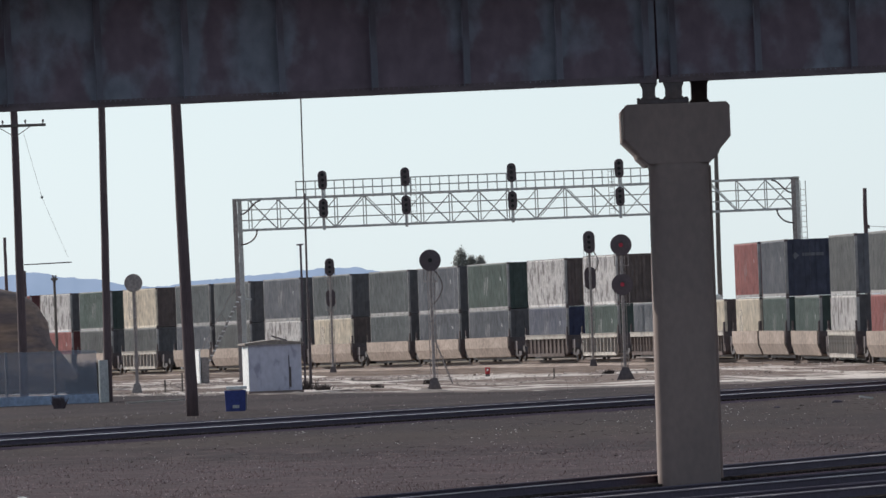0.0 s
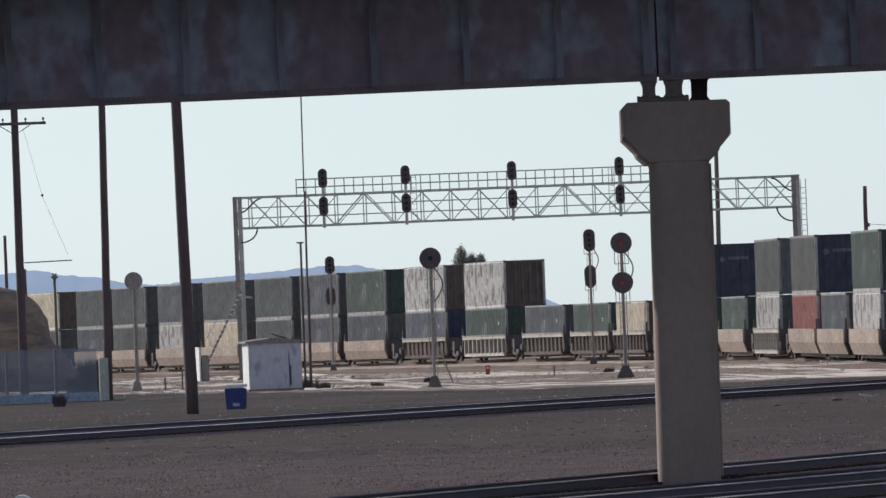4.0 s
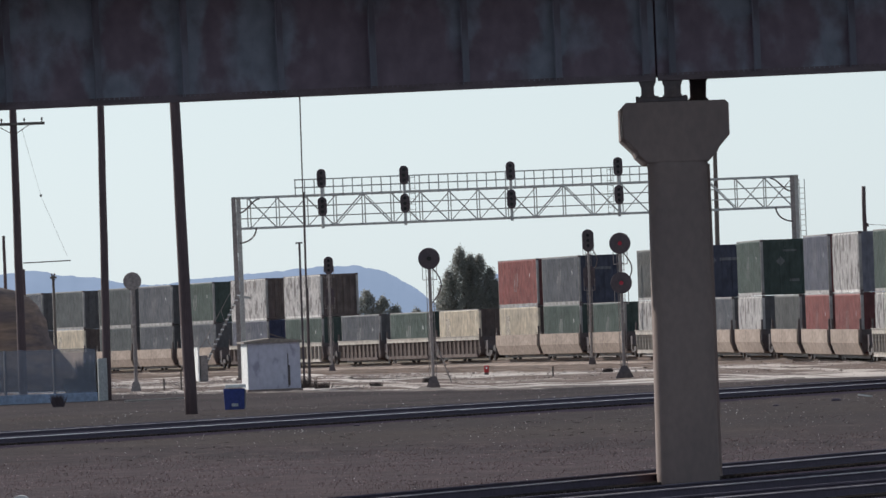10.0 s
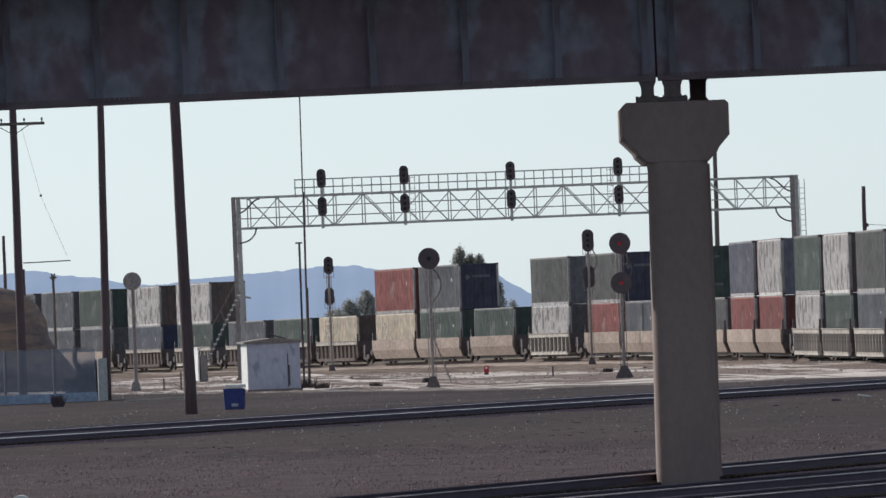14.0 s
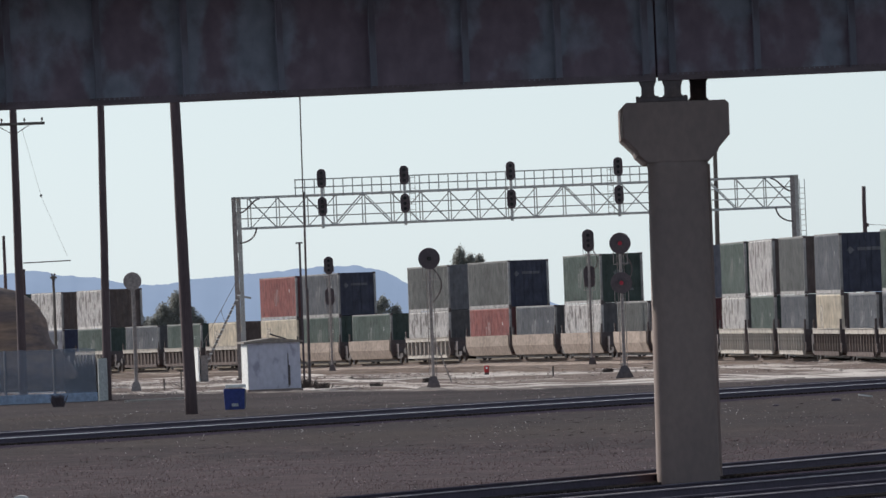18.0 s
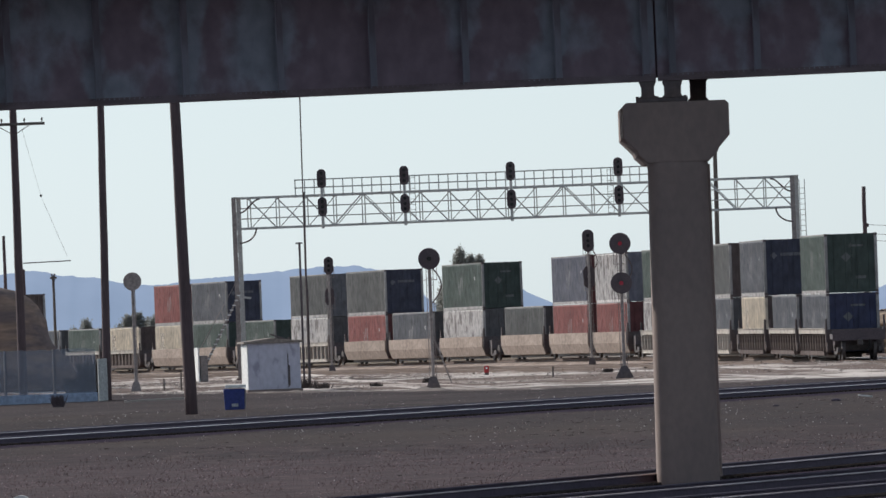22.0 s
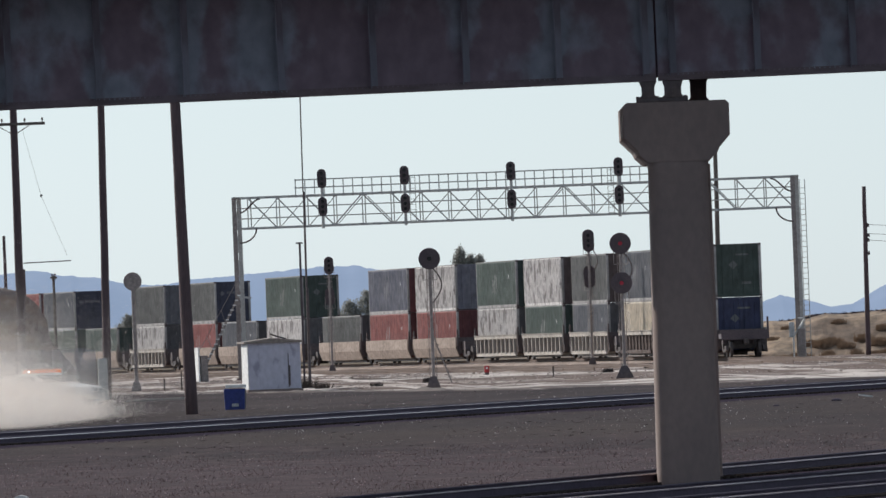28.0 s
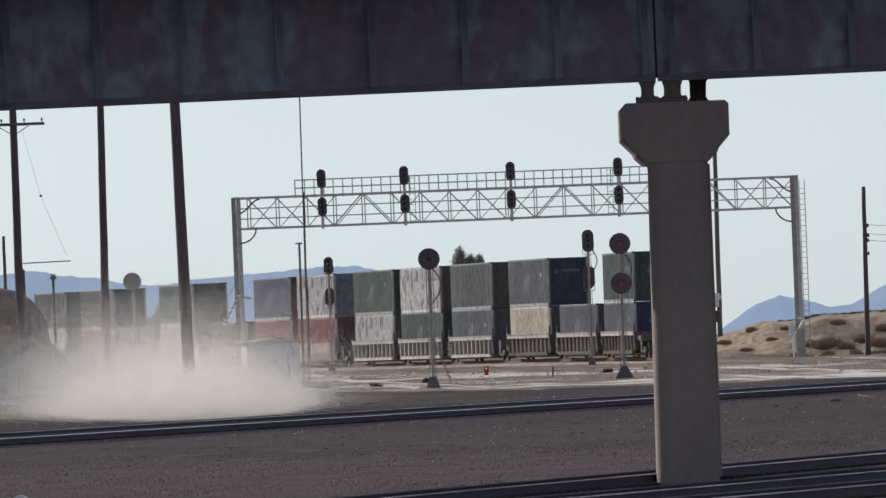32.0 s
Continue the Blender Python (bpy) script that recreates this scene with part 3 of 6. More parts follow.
# ---- the overpass ----
def girder():
    """Plate girder with stiffeners, in two spans that meet over the pier; the underside rises slightly to the right."""
    slope = math.atan2(0.14, 17.4)
    tilt = Matrix.Rotation(-slope, 4, "Y")
    for x0, x1, stiff in ((-44.0, 4.335, (-8.5, -6.73, -5.0, -3.12, -1.29, 0.54, 2.37, 4.09)), (4.375, 46.0, (4.62, 6.3, 8.19))):
        t = thing("bridge_girder", "rusted maroon steel plate girder with patches of old pale paint", "bridge girder", (0, 245.6, 8.0), "overpass girders")
        t.matrix_basis = Matrix.Translation((0, 245.6, 8.0)) @ tilt
        mid, wide = (x0 + x1) / 2, x1 - x0
        for dy in (0.0, 5.0):
            lift = 0.0 if dy == 0 else 0.16
            bm = B()
            box(bm, (wide, 0.03, 2.5), (mid, dy, 1.29 + lift))
            part("web", bm, RUST_PAINT, t)
            bm = B()
            box(bm, (wide, 0.46, 0.045), (mid, dy, 0.022 + lift))
            box(bm, (wide, 0.10, 0.10), (mid, dy - 0.062, 0.095 + lift))
            part("bottom_flange", bm, FLANGE_PAINT, t, "dark rusted bottom flange")
            bm = B()
            box(bm, (wide, 0.46, 0.045), (mid, dy, 2.56 + lift))
            part("top_flange", bm, RUST_PAINT, t)
        n = list(stiff)
        if x0 < 0:
            n += [-8.5 - 1.78 * i for i in range(1, 19)]
        else:
            n += [8.19 + 1.8 * i for i in range(1, 20)]
        bm = B()
        box(bm, (0.02, 0.19, 2.4), (0, 0, 0))
        box(bm, (0.13, 0.016, 2.4), (0.065, 0.07, 0))
        soften(bm, 0.004)
        first = None
        for x in n:
            if first is None:
                first = part("stiffener", bm, STIFF_PAINT, t)
                first.matrix_basis = Matrix.Translation((x, -0.113, 1.3))
            else:
                piece("stiffener", first.data, t, (x, -0.113, 1.3))
        # rows of rivets on the web beside the joint and the flange
        rb = B()
        bmesh.ops.create_icosphere(rb, subdivisions=1, radius=0.016)
        tmp = bpy.data.meshes.new("rivet")
        rb.to_mesh(tmp)
        rb.free()
        vs = [v.co.copy() for v in tmp.vertices]
        fs = [tuple(p.vertices) for p in tmp.polygons]
        verts, faces = [], []
        for i in range(300):
            x = (x0 if x0 > 0 else x1 - 30) + i * 0.1
            for z in (0.12,):
                k = len(verts)
                verts += [(v.x + x, v.y - 0.114, v.z + z) for v in vs]
                faces += [tuple(q + k for q in f) for f in fs]
        tagged(raw("rivets", verts, faces, RUST_PAINT, t), kind="stuff")
    t = thing("bridge_deck", "grey concrete deck slab on the girders", "bridge deck", (0, 247, 10.75), kind="structure")
    bm = B()
    box(bm, (90, 9.5, 0.3))
    part("slab", bm, CONCRETE, t)
    bm = B()
    box(bm, (90, 0.3, 0.9), (0, -4.6, 0.6))
    part("parapet", bm, CONCRETE, t)


girder()


def pier():
    t = thing("bridge_pier", "tapered round-cornered concrete pier with a flared cap", "bridge pier", (4.7, 246.0, 0.0), kind="structure")

    def ring(half, deep, z, dx=0.0, c=0.05):
        out = []
        for k, (sx, sy) in enumerate(((-1, -1), (1, -1), (1, 1), (-1, 1))):
            for i in range(7):
                a = math.pi + k * math.pi / 2 + i * math.pi / 12
                out.append((dx + sx * (half - c) + c * math.cos(a), sy * (deep - c) + c * math.sin(a), z))
        return out
    cap = ((0.62, 6.42), (0.80, 6.60), (0.83, 6.68), (1.05, 6.93), (1.05, 7.55), (0.98, 7.62), (-0.98, 7.62), (-1.05, 7.55), (-1.05, 6.93), (-0.79, 6.66), (-0.76, 6.58), (-0.59, 6.42))
    bm = B()
    prism(bm, cap, -0.60, 1.5)
    bmesh.ops.bevel(bm, geom=[e for e in bm.edges if len(e.link_faces) == 2 and e.calc_face_angle(0) > 1.2], offset=0.03, segments=2, affect="EDGES", profile=0.6)
    part("pier_cap", bm, CONCRETE, t)
    bm = B()
    loft(bm, [[(x, y + 0.45, z) for x, y, z in ring(half, 1.04, z, dx, 0.26)] for half, z, dx in ((0.62, -0.6, 0.0), (0.615, 0.0, 0.0), (0.60, 2.0, 0.0), (0.587, 4.2, 0.0015), (0.578, 6.30, 0.012), (0.60, 6.43, 0.015))])
    bmesh.ops.recalc_face_normals(bm, faces=bm.faces)
    part("column", bm, CONCRETE, t, smooth=True)
    bm = B()
    prism(bm, cap, 1.503, 5.9)
    soften(bm, 0.012, 2)
    part("cap_beam", bm, CONCRETE, t)
    bm = B()
    loft(bm, [[(x + 0.2, y + 5.2, z) for x, y, z in ring(0.58, 0.6, -0.6)], [(x + 0.2, y + 5.2, z) for x, y, z in ring(0.55, 0.57, 6.42)]])
    bmesh.ops.recalc_face_normals(bm, faces=bm.faces)
    part("column", bm, CONCRETE, t)
    bm = B()
    box(bm, (1.02, 0.5, 0.09), (-0.26, -0.33, 7.665))
    for x in (-0.74, -0.36, 0.2):
        rod(bm, (x, -0.45, 7.69), (x, -0.45, 7.74), 0.04)
    box(bm, (0.62, 0.8, 0.06), (0.52, 4.6, 7.65))
    soften(bm, 0.01)
    part("bearing_plate", bm, DARK_STEEL, t)


pier()


def bearing(x, y, top, label, neck, head, lean=0.0):
    """A rocker: a waisted casting between sole and masonry plate; neck and head are half widths."""
    t = thing("rocker_bearing", label, "bridge bearing", (x, y, 7.70), "rocker bearings")
    h = top - 7.70
    bm = B()
    prism(bm, ((-neck - 0.05, 0.0), (neck + 0.05, 0.0), (neck + 0.03, 0.035), (neck, 0.06), (neck + lean * 0.4, h - 0.12), (neck + 0.02 + lean, h - 0.06), (head + lean, h - 0.015), (head + lean, h),
               (-head, h), (-head, h - 0.015), (-neck - 0.02, h - 0.06), (-neck, h - 0.12), (-neck, 0.06), (-neck - 0.03, 0.035)), -0.2, 0.2)
    soften(bm, 0.008)
    part("rocker", bm, DARK_STEEL, t)
    bm = B()
    rod(bm, (0, -0.24, h * 0.5), (0, 0.24, h * 0.5), 0.045)
    part("pin", bm, DARK_STEEL, t)


bearing(4.165, 245.6, 8.03, "slim dark steel rocker bearing under the girder's end", 0.125, 0.17)
bearing(4.655, 245.6, 8.035, "dark steel rocker bearing under the second girder's end", 0.165, 0.20)
bearing(5.26, 250.6, 8.19, "broad dark steel rocker bearing on the pier cap's back", 0.16, 0.21, 0.03)


# ---- the signal bridge ----
def signal_head(name, parent, at, r=0.26, h=1.08, round_target=False, lit=False, plate_paint=None, facing=True):
    """A hooded signal head with its backing plate; faces the camera."""
    x, y, z = at
    bm = B()
    if round_target:
        rod(bm, (x, y, z), (x, y + 0.04, z), r, n=32)
    else:
        q = []
        for i in range(24):
            a = 2 * math.pi * i / 24
            q.append((x + r * math.cos(a), z + (h / 2 - r) * (1 if math.sin(a) > 0 else -1) + r * math.sin(a)))
        prism(bm, q, y, y + 0.05)
    soften(bm, 0.008)
    # The grey plate's paler tone puts haze into the paint.
    plate = part(name, bm, plate_paint or BLACK, parent, "signal backing plate with haze put in as grey" if plate_paint else "black signal backing plate")
    bm = B()
    box(bm, (r * 0.9, 0.3, (h if not round_target else r * 1.6) * 0.62), (x, y + 0.2, z))
    soften(bm, 0.03)
    part("lamp_case", bm, BLACK, plate)
    spots = ((0, 0),) if round_target else ((0, 0.3), (0, 0.0), (0, -0.3))
    if plate_paint or not facing:
        return plate
    for i, (dx, dz) in enumerate(spots):
        lx, lz = x + dx * r * 1.6 * (1 if round_target else 0.0), z + dz * (r * 1.6 if round_target else 1.0)
        bm = B()
        on = lit
        rod(bm, (lx, y - 0.012, lz), (lx, y - 0.002, lz), 0.095, n=16)
        part("lens", bm, RED_LENS if on else DARK_LENS, plate, "lit red lens" if on else "dark lens")
        bm = B()
        rings = []
        for yy in (-0.28, -0.005):
            rr = 0.125
            rings.append([(lx + rr * math.cos(a), y + yy, lz + rr * math.sin(a)) for a in [math.pi * (-0.15 + 1.3 * k / 10) for k in range(11)]]
                         + [(lx + (rr - 0.012) * math.cos(a), y + yy, lz + (rr - 0.012) * math.sin(a)) for a in [math.pi * (1.15 - 1.3 * k / 10) for k in range(11)]])
        loft(bm, rings)
        bmesh.ops.recalc_face_normals(bm, faces=bm.faces)
        part("hood", bm, BLACK, plate)
    return plate


def signal_bridge():
    t = thing("signal_bridge", "grey galvanised lattice signal bridge spanning the yard tracks", "signal bridge", (0, 700, -0.03))
    t.matrix_basis = pose(0, 700, -0.03, 0, -0.19, 0)
    x0, x1, zb, zt, dy = -11.5, 19.95, 8.66, 10.38, 0.62
    for x, z0 in ((x0, 0.05), (x1, 0.05)):
        for y, off in ((-dy, -0.12), (dy, 0.13)):
            bm = B()
            box(bm, (0.245, 0.03, 10.4 - z0), (x + off, y - 0.12, (10.4 + z0) / 2))
            box(bm, (0.245, 0.03, 10.4 - z0), (x + off, y + 0.12, (10.4 + z0) / 2))
            box(bm, (0.03, 0.24, 10.4 - z0), (x + off, y, (10.4 + z0) / 2))
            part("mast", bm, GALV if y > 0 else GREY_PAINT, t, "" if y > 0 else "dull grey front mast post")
        bm = B()
        for k in range(7):
            z = 0.6 + 1.35 * k
            bar(bm, (x, -dy, z), (x, dy, z + 0.9), 0.05)
        part("mast_bracing", bm, GALV, t)
        bm = B()
        box(bm, (0.7, 1.9, 0.5), (x, 0, 0.02))
        soften(bm, 0.03)
        part("footing", bm, CONCRETE, t)
        bm = B()
        box(bm, (0.46, 1.6, 0.06), (x, 0, 10.42))
        part("cap_plate", bm, GALV, t)
    bays = 19
    xa = -10.85
    dx = (19.82 - xa) / bays
    for y in (-dy, dy):
        for z in (zb, zt):
            bm = B()
            bar(bm, (x0, y, z), (x1, y, z), 0.125)
            part("chord", bm, GALV, t)
        shift = 0.0 if y < 0 else 0.15
        for i in range(bays):
            bm = B()
            bar(bm, (xa + i * dx + shift, y, zb + 0.05), (xa + i * dx + shift, y, zt - 0.05), 0.06)
            part("upright", bm, GALV, t)
        for i in range(bays):
            a, b = xa + i * dx + shift, min(x1, xa + (i + 1) * dx + shift)
            falls = i not in (3, 10, 15) if y < 0 else i in (4, 11, 16)
            bm = B()
            bar(bm, (a, y, zt if falls else zb), (b, y, zb if falls else zt), 0.075 if y < 0 else 0.05)
            part("diagonal", bm, GALV, t)
        if y > 0:
            for z in (9.22, 9.8):
                bm = B()
                bar(bm, (x0, y, z), (x1, y, z), 0.065)
                part("guard_rail", bm, GALV, t)
    bm = B()
    for i in range(bays + 1):
        x = xa + i * dx
        bar(bm, (x, -dy, zb), (x, dy, zb), 0.06)
        bar(bm, (x, -dy, zt), (x, dy, zt), 0.06)
    part("cross_ties", bm, GALV, t)
    # the walkway's hand rail over the middle
    bm = B()
    box(bm, (21.6, 0.6, 0.03), (2.65, 1.0, zt - 0.05))
    part("walkway", bm, GALV, t, "steel grating walkway")
    for z in (10.85, 11.3):
        bm = B()
        bar(bm, (-8.15, 1.3, z), (13.45, 1.3, z), 0.07)
        part("hand_rail", bm, GALV, t)
        bm = B()
        bar(bm, (-8.15, 0.7, z), (-8.15, 1.3, z), 0.07)
        part("hand_rail", bm, GALV, t)
    for i in range(41):
        x = -8.15 + i * 21.6 / 40
        bm = B()
        bar(bm, (x, 1.3, 10.3), (x, 1.3, 11.32), 0.06)
        part("rail_post", bm, GALV, t)
    # the four pairs of signal heads on pipes
    for x in (-6.63, -1.98, 4.01, 10.06):
        bm = B()
        rod(bm, (x, -1.0, 8.5), (x, -1.0, 11.7), 0.085)
        for z in (zb, zt):
            bar(bm, (x, -1.0, z), (x, -dy, z), 0.06)
        part("signal_pipe", bm, GALV, t)
        for z in (11.3, 9.72):
            signal_head("signal_head", t, (x, -1.12, z))
    for x in (-1.55, 9.6):
        bm = B()
        for off in (-0.16, 0.16):
            bar(bm, (x + off, -0.95, 8.6), (x + off, -0.95, 11.3), 0.035)
        for k in range(9):
            bar(bm, (x - 0.16, -0.95, 8.75 + 0.3 * k), (x + 0.16, -0.95, 8.75 + 0.3 * k), 0.025)
        part("ladder", bm, GALV, t)
    # cables that bow from the masts to the lattice
    for x, s in ((x0, 1), (x1, -1)):
        bm = B()
        pts = [(x + s * (0.2 + 1.15 * k / 8), -0.75, 9.55 + 0.75 * math.sin(k / 8 * math.pi / 2) ** 2) for k in range(9)]
        pipe(bm, pts, 0.045)
        part("conduit", bm, DARK_STEEL, t)
        bm = B()
        pts = [(x + s * (0.15 + 0.95 * math.sin(k / 8 * math.pi / 2)), -0.75, 7.85 + 0.8 * (1 - math.cos(k / 8 * math.pi / 2))) for k in range(9)]
        pipe(bm, pts, 0.045)
        part("conduit", bm, DARK_STEEL, t)
    # ladder on the far mast, the full height
    bm = B()
    for off in (0.28, 0.58):
        bar(bm, (x1 + off, 0, 0.1), (x1 + off, 0, 10.2), 0.045)
    part("ladder_rail", bm, GALV, t)
    for k in range(32):
        bm = B()
        bar(bm, (x1 + 0.28, 0, 0.4 + 0.3 * k), (x1 + 0.58, 0, 0.4 + 0.3 * k), 0.03)
        part("rung", bm, GALV, t)
    bm = B()
    box(bm, (0.42, 0.4, 1.7), (x1 + 0.02, -1.0, 0.95))
    soften(bm, 0.02)
    part("relay_box", bm, GREY_PAINT, t, "grey relay box at the mast's foot")
    bm = B()
    pipe(bm, [(x1 - 0.42, -1.1, 0.1), (x1 - 0.42, -1.1, 1.35), (x1 - 0.30, -1.1, 1.55), (x1 + 0.25, -1.1, 2.35), (x1 - 0.12, -1.1, 2.40)], 0.05)
    part("riser_pipe", bm, WHITE_PAINT, t, "bright white riser pipe")
    bm = B()
    box(bm, (0.3, 0.3, 0.85), (x1 - 0.50, -0.9, 1.75))
    soften(bm, 0.02)
    part("junction_box", bm, ALUM, t, "pale junction box")
    # stay on the near mast
    bm = B()
    bar(bm, (x0 - 0.05, -0.8, 4.85), (x0 + 0.65, -0.8, 4.75), 0.12)
    part("bracket", bm, GALV, t)


signal_bridge()


def stair():
    """The steep steel stair that climbs to the signal bridge's mast."""
    foot, head, y = Vector((-14.0, 0, 0.0)), Vector((-11.45, 0, 4.95)), 698.2
    t = thing("steel_stair", "narrow steep steel stair with pale worn treads by the signal bridge", "stair", (0, y, level(y)))
    for dy in (-0.3, 0.3):
        bm = B()
        bar(bm, foot + Vector((0, dy, 0)), head + Vector((0, dy, 0)), 0.05, 0.10)
        part("stringer", bm, GREY_PAINT, t)
        bm = B()
        up = Vector((-0.45, dy, 0.75))
        bar(bm, foot + up, head + Vector((-0.1, dy, 0.75)), 0.022)
        for f in (0.05, 0.35, 0.65, 0.95):
            p = foot.lerp(head, f) + Vector((0, dy, 0))
            bar(bm, p, p + Vector((-0.42 + 0.3 * f, 0, 0.75)), 0.02)
        part("hand_rail", bm, GREY_PAINT, t)
    for k in range(18):
        p = foot.lerp(head, (k + 0.7) / 18.4)
        bm = B()
        box(bm, (0.17, 0.66, 0.075), (p.x, 0, p.z))
        soften(bm, 0.01)
        part("tread", bm, WHITE_PAINT, t)


stair()


# ---- signals on masts ----
def mast_signal(label, x, y, heads, base=0.0, radius=0.5, oval=False, h=0.95, lit=False, conduit=False, metal=None, plate_paint=None, foot=0.6):
    z0 = level(y) + base
    t = thing("railway_signal", label, "railway signal", (x, y, z0), "mast signals")
    metal = metal or GREY_PAINT
    top = max(heads) - z0
    bm = B()
    rod(bm, (0, 0, 0.3), (0, 0, top + 0.1), 0.075, n=12)
    part("mast", bm, metal, t)
    bm = B()
    loft(bm, [[(a * 0.42 * foot, b * 0.42 * foot, 0) for a, b in ((-1, -1), (1, -1), (1, 1), (-1, 1))], [(a * 0.36 * foot, b * 0.36 * foot, 0.18) for a, b in ((-1, -1), (1, -1), (1, 1), (-1, 1))], [(a * 0.13, b * 0.13, 0.35 + 0.27 * foot) for a, b in ((-1, -1), (1, -1), (1, 1), (-1, 1))]])
    bmesh.ops.recalc_face_normals(bm, faces=bm.faces)
    part("base_casting", bm, plate_paint or DARK_STEEL, t)
    for z in heads:
        behind = oval and z < max(heads)
        signal_head("signal_target" if not oval else "signal_head", t, (0, 0.12 if behind else -0.16, z - z0), radius, h, not oval, lit, plate_paint, not behind)
        bm = B()
        box(bm, (0.2, 0.22, 0.12), (0, 0.0, z - z0))
        part("clamp", bm, metal, t)
    bm = B()
    for off in (-0.15, 0.15) if not plate_paint else (0.09,):
        bar(bm, (off, 0.35, 0.1), (off, 0.35, top - 0.1), 0.03)
    part("ladder_rail", bm, metal, t)
    for k in range(int((top - 0.4) / 0.32) if not plate_paint else 0):
        bm = B()
        bar(bm, (-0.15, 0.35, 0.4 + 0.32 * k), (0.15, 0.35, 0.4 + 0.32 * k), 0.022)
        part("rung", bm, metal, t)
    for z in heads if not plate_paint else ():
        bm = B()
        floor_z = z - z0 - radius - 0.45
        box(bm, (0.62, 0.7, 0.03), (0, 0.3, floor_z))
        part("platform", bm, metal, t, "small maintainer's platform")
        for a in (-0.31, 0.31):
            for b in (-0.04, 0.64):
                bm = B()
                bar(bm, (a, b, floor_z), (a, b, floor_z + 0.7), 0.025)
                part("guard_post", bm, metal, t)
        bm = B()
        bar(bm, (-0.31, 0.64, floor_z + 0.7), (0.31, 0.64, floor_z + 0.7), 0.025)
        part("guard_rail", bm, metal, t)
    if conduit:
        bm = B()
        pts = [(0.08 + 0.42 * math.sin(k / 10 * math.pi), 0.1, top - 0.35 - 0.16 * k) for k in range(11)]
        pipe(bm, pts, 0.03)
        part("conduit", bm, DARK_STEEL, t)
    return t


def slanting_brace(parent):
    """A steel brace that crosses the mast of the single-target signal, with a few cleats on it."""
    z0 = parent.matrix_basis.translation.z
    a, b = Vector((0.80, 0.3, 0.25)), Vector((-0.08, 0.3, 2.86 - z0))
    bm = B()
    bar(bm, a, b, 0.10, 0.06)
    part("brace", bm, GREY_PAINT, parent)
    for k in range(5):
        p = a.lerp(b, (k + 0.6) / 5.2)
        bm = B()
        bar(bm, p - Vector((0.11, 0, 0.03)), p + Vector((0.11, 0, 0.03)), 0.03)
        part("cleat", bm, GREY_PAINT, parent)


mast_signal("two-target railway signal on a grey mast, showing red", 7.93, 555.8, (6.318, 4.548), -0.05, 0.48, lit=True, conduit=True, foot=1.0)
slanting_brace(mast_signal("single round-target railway signal on a dull grey mast", -0.612, 547, (5.909,), -0.06, 0.478, conduit=True, metal=GREY_PAINT, foot=0.75))
mast_signal("single round-target railway signal on a pale grey mast", -14.47, 578, (5.485,), -0.05, 0.423, metal=GREY_PAINT, plate_paint=GREY_PAINT)
mast_signal("two-headed oval railway signal on a slim grey mast", -7.28, 790, (6.69, 4.717), 0.0, 0.30, True, 1.137)
mast_signal("two-headed oval railway signal on a stout grey mast", 8.43, 720, (7.32, 5.223), 0.0, 0.344, True, 1.30, conduit=True)


# ---- poles ----
def utility_pole(label, x, y, top, r=0.16, lean=0.0, arm=None, material=None, sink=0.0):
    z0 = level(y) - sink
    t = thing("utility_pole", label, "utility pole", (x, y, z0), "wooden poles")
    h = top - z0
    rings = []
    for k in range(13):
        q = k / 12
        rr = r * (1.1 - 0.3 * q)
        cx = lean * q + 0.02 * noise.noise((x, q * 6, 1))
        rings.append([(cx + rr * math.cos(a), rr * math.sin(a), -0.3 + (h + 0.3) * q) for a in [2 * math.pi * i / 12 for i in range(12)]])
    bm = B()
    loft(bm, rings)
    bmesh.ops.recalc_face_normals(bm, faces=bm.faces)
    part("shaft", bm, material or POLE_WOOD, t, smooth=True)
    if arm:
        za, a0, a1 = arm
        bm = B()
        box(bm, (a1 - a0, 0.1, 0.13), ((a0 + a1) / 2, -r - 0.02, za - z0))
        soften(bm, 0.01)
        part("cross_arm", bm, GREY_WOOD, t)
        for xx in (a0 + 0.12, a0 + (a1 - a0) * 0.32, a0 + (a1 - a0) * 0.68, a1 - 0.12):
            bm = B()
            rod(bm, (xx, -r - 0.02, za - z0 + 0.06), (xx, -r - 0.02, za - z0 + 0.16), 0.02)
            rod(bm, (xx, -r - 0.02, za - z0 + 0.14), (xx, -r - 0.02, za - z0 + 0.26), 0.055, 0.035)
            part("insulator", bm, DARK_STEEL, t)
        bm = B()
        for s in (a0 * 0.5, a1 * 0.5):
            bar(bm, (s, -r - 0.02, za - z0 - 0.06), (0, -r - 0.02, za - z0 - 0.5), 0.035)
        part("brace", bm, DARK_STEEL, t)
    return t


p = utility_pole("tall dark wooden utility pole with a cross-arm", -19.1, 560, 16.0, 0.19, -0.02, (12.7, -1.45, 1.4))
bm = B()
bar(bm, (0.2, -0.1, 6.13), (2.35, -0.1, 6.17), 0.05)
part("side_arm", bm, DARK_STEEL, p, "thin steel side arm")
bm = B()
pipe(bm, [(0.35, 0, 12.2), (0.8, -0.2, 10.4), (1.12, -0.3, 9.12), (1.68, -0.4, 7.7), (2.2, -0.5, 6.4)], 0.006, 5)
bmesh.ops.create_icosphere(bm, subdivisions=1, radius=0.07, matrix=Matrix.Translation((1.12, -0.3, 9.14)))
part("service_wire", bm, BLACK, p, "thin hanging wire with a small insulator")
utility_pole("tall slim dark wooden utility pole by the fence", -14.92, 545, 17.0, 0.175, 0.22)
utility_pole("thick leaning dark brown wooden utility pole", -9.83, 476, 16.5, 0.22, -0.30)
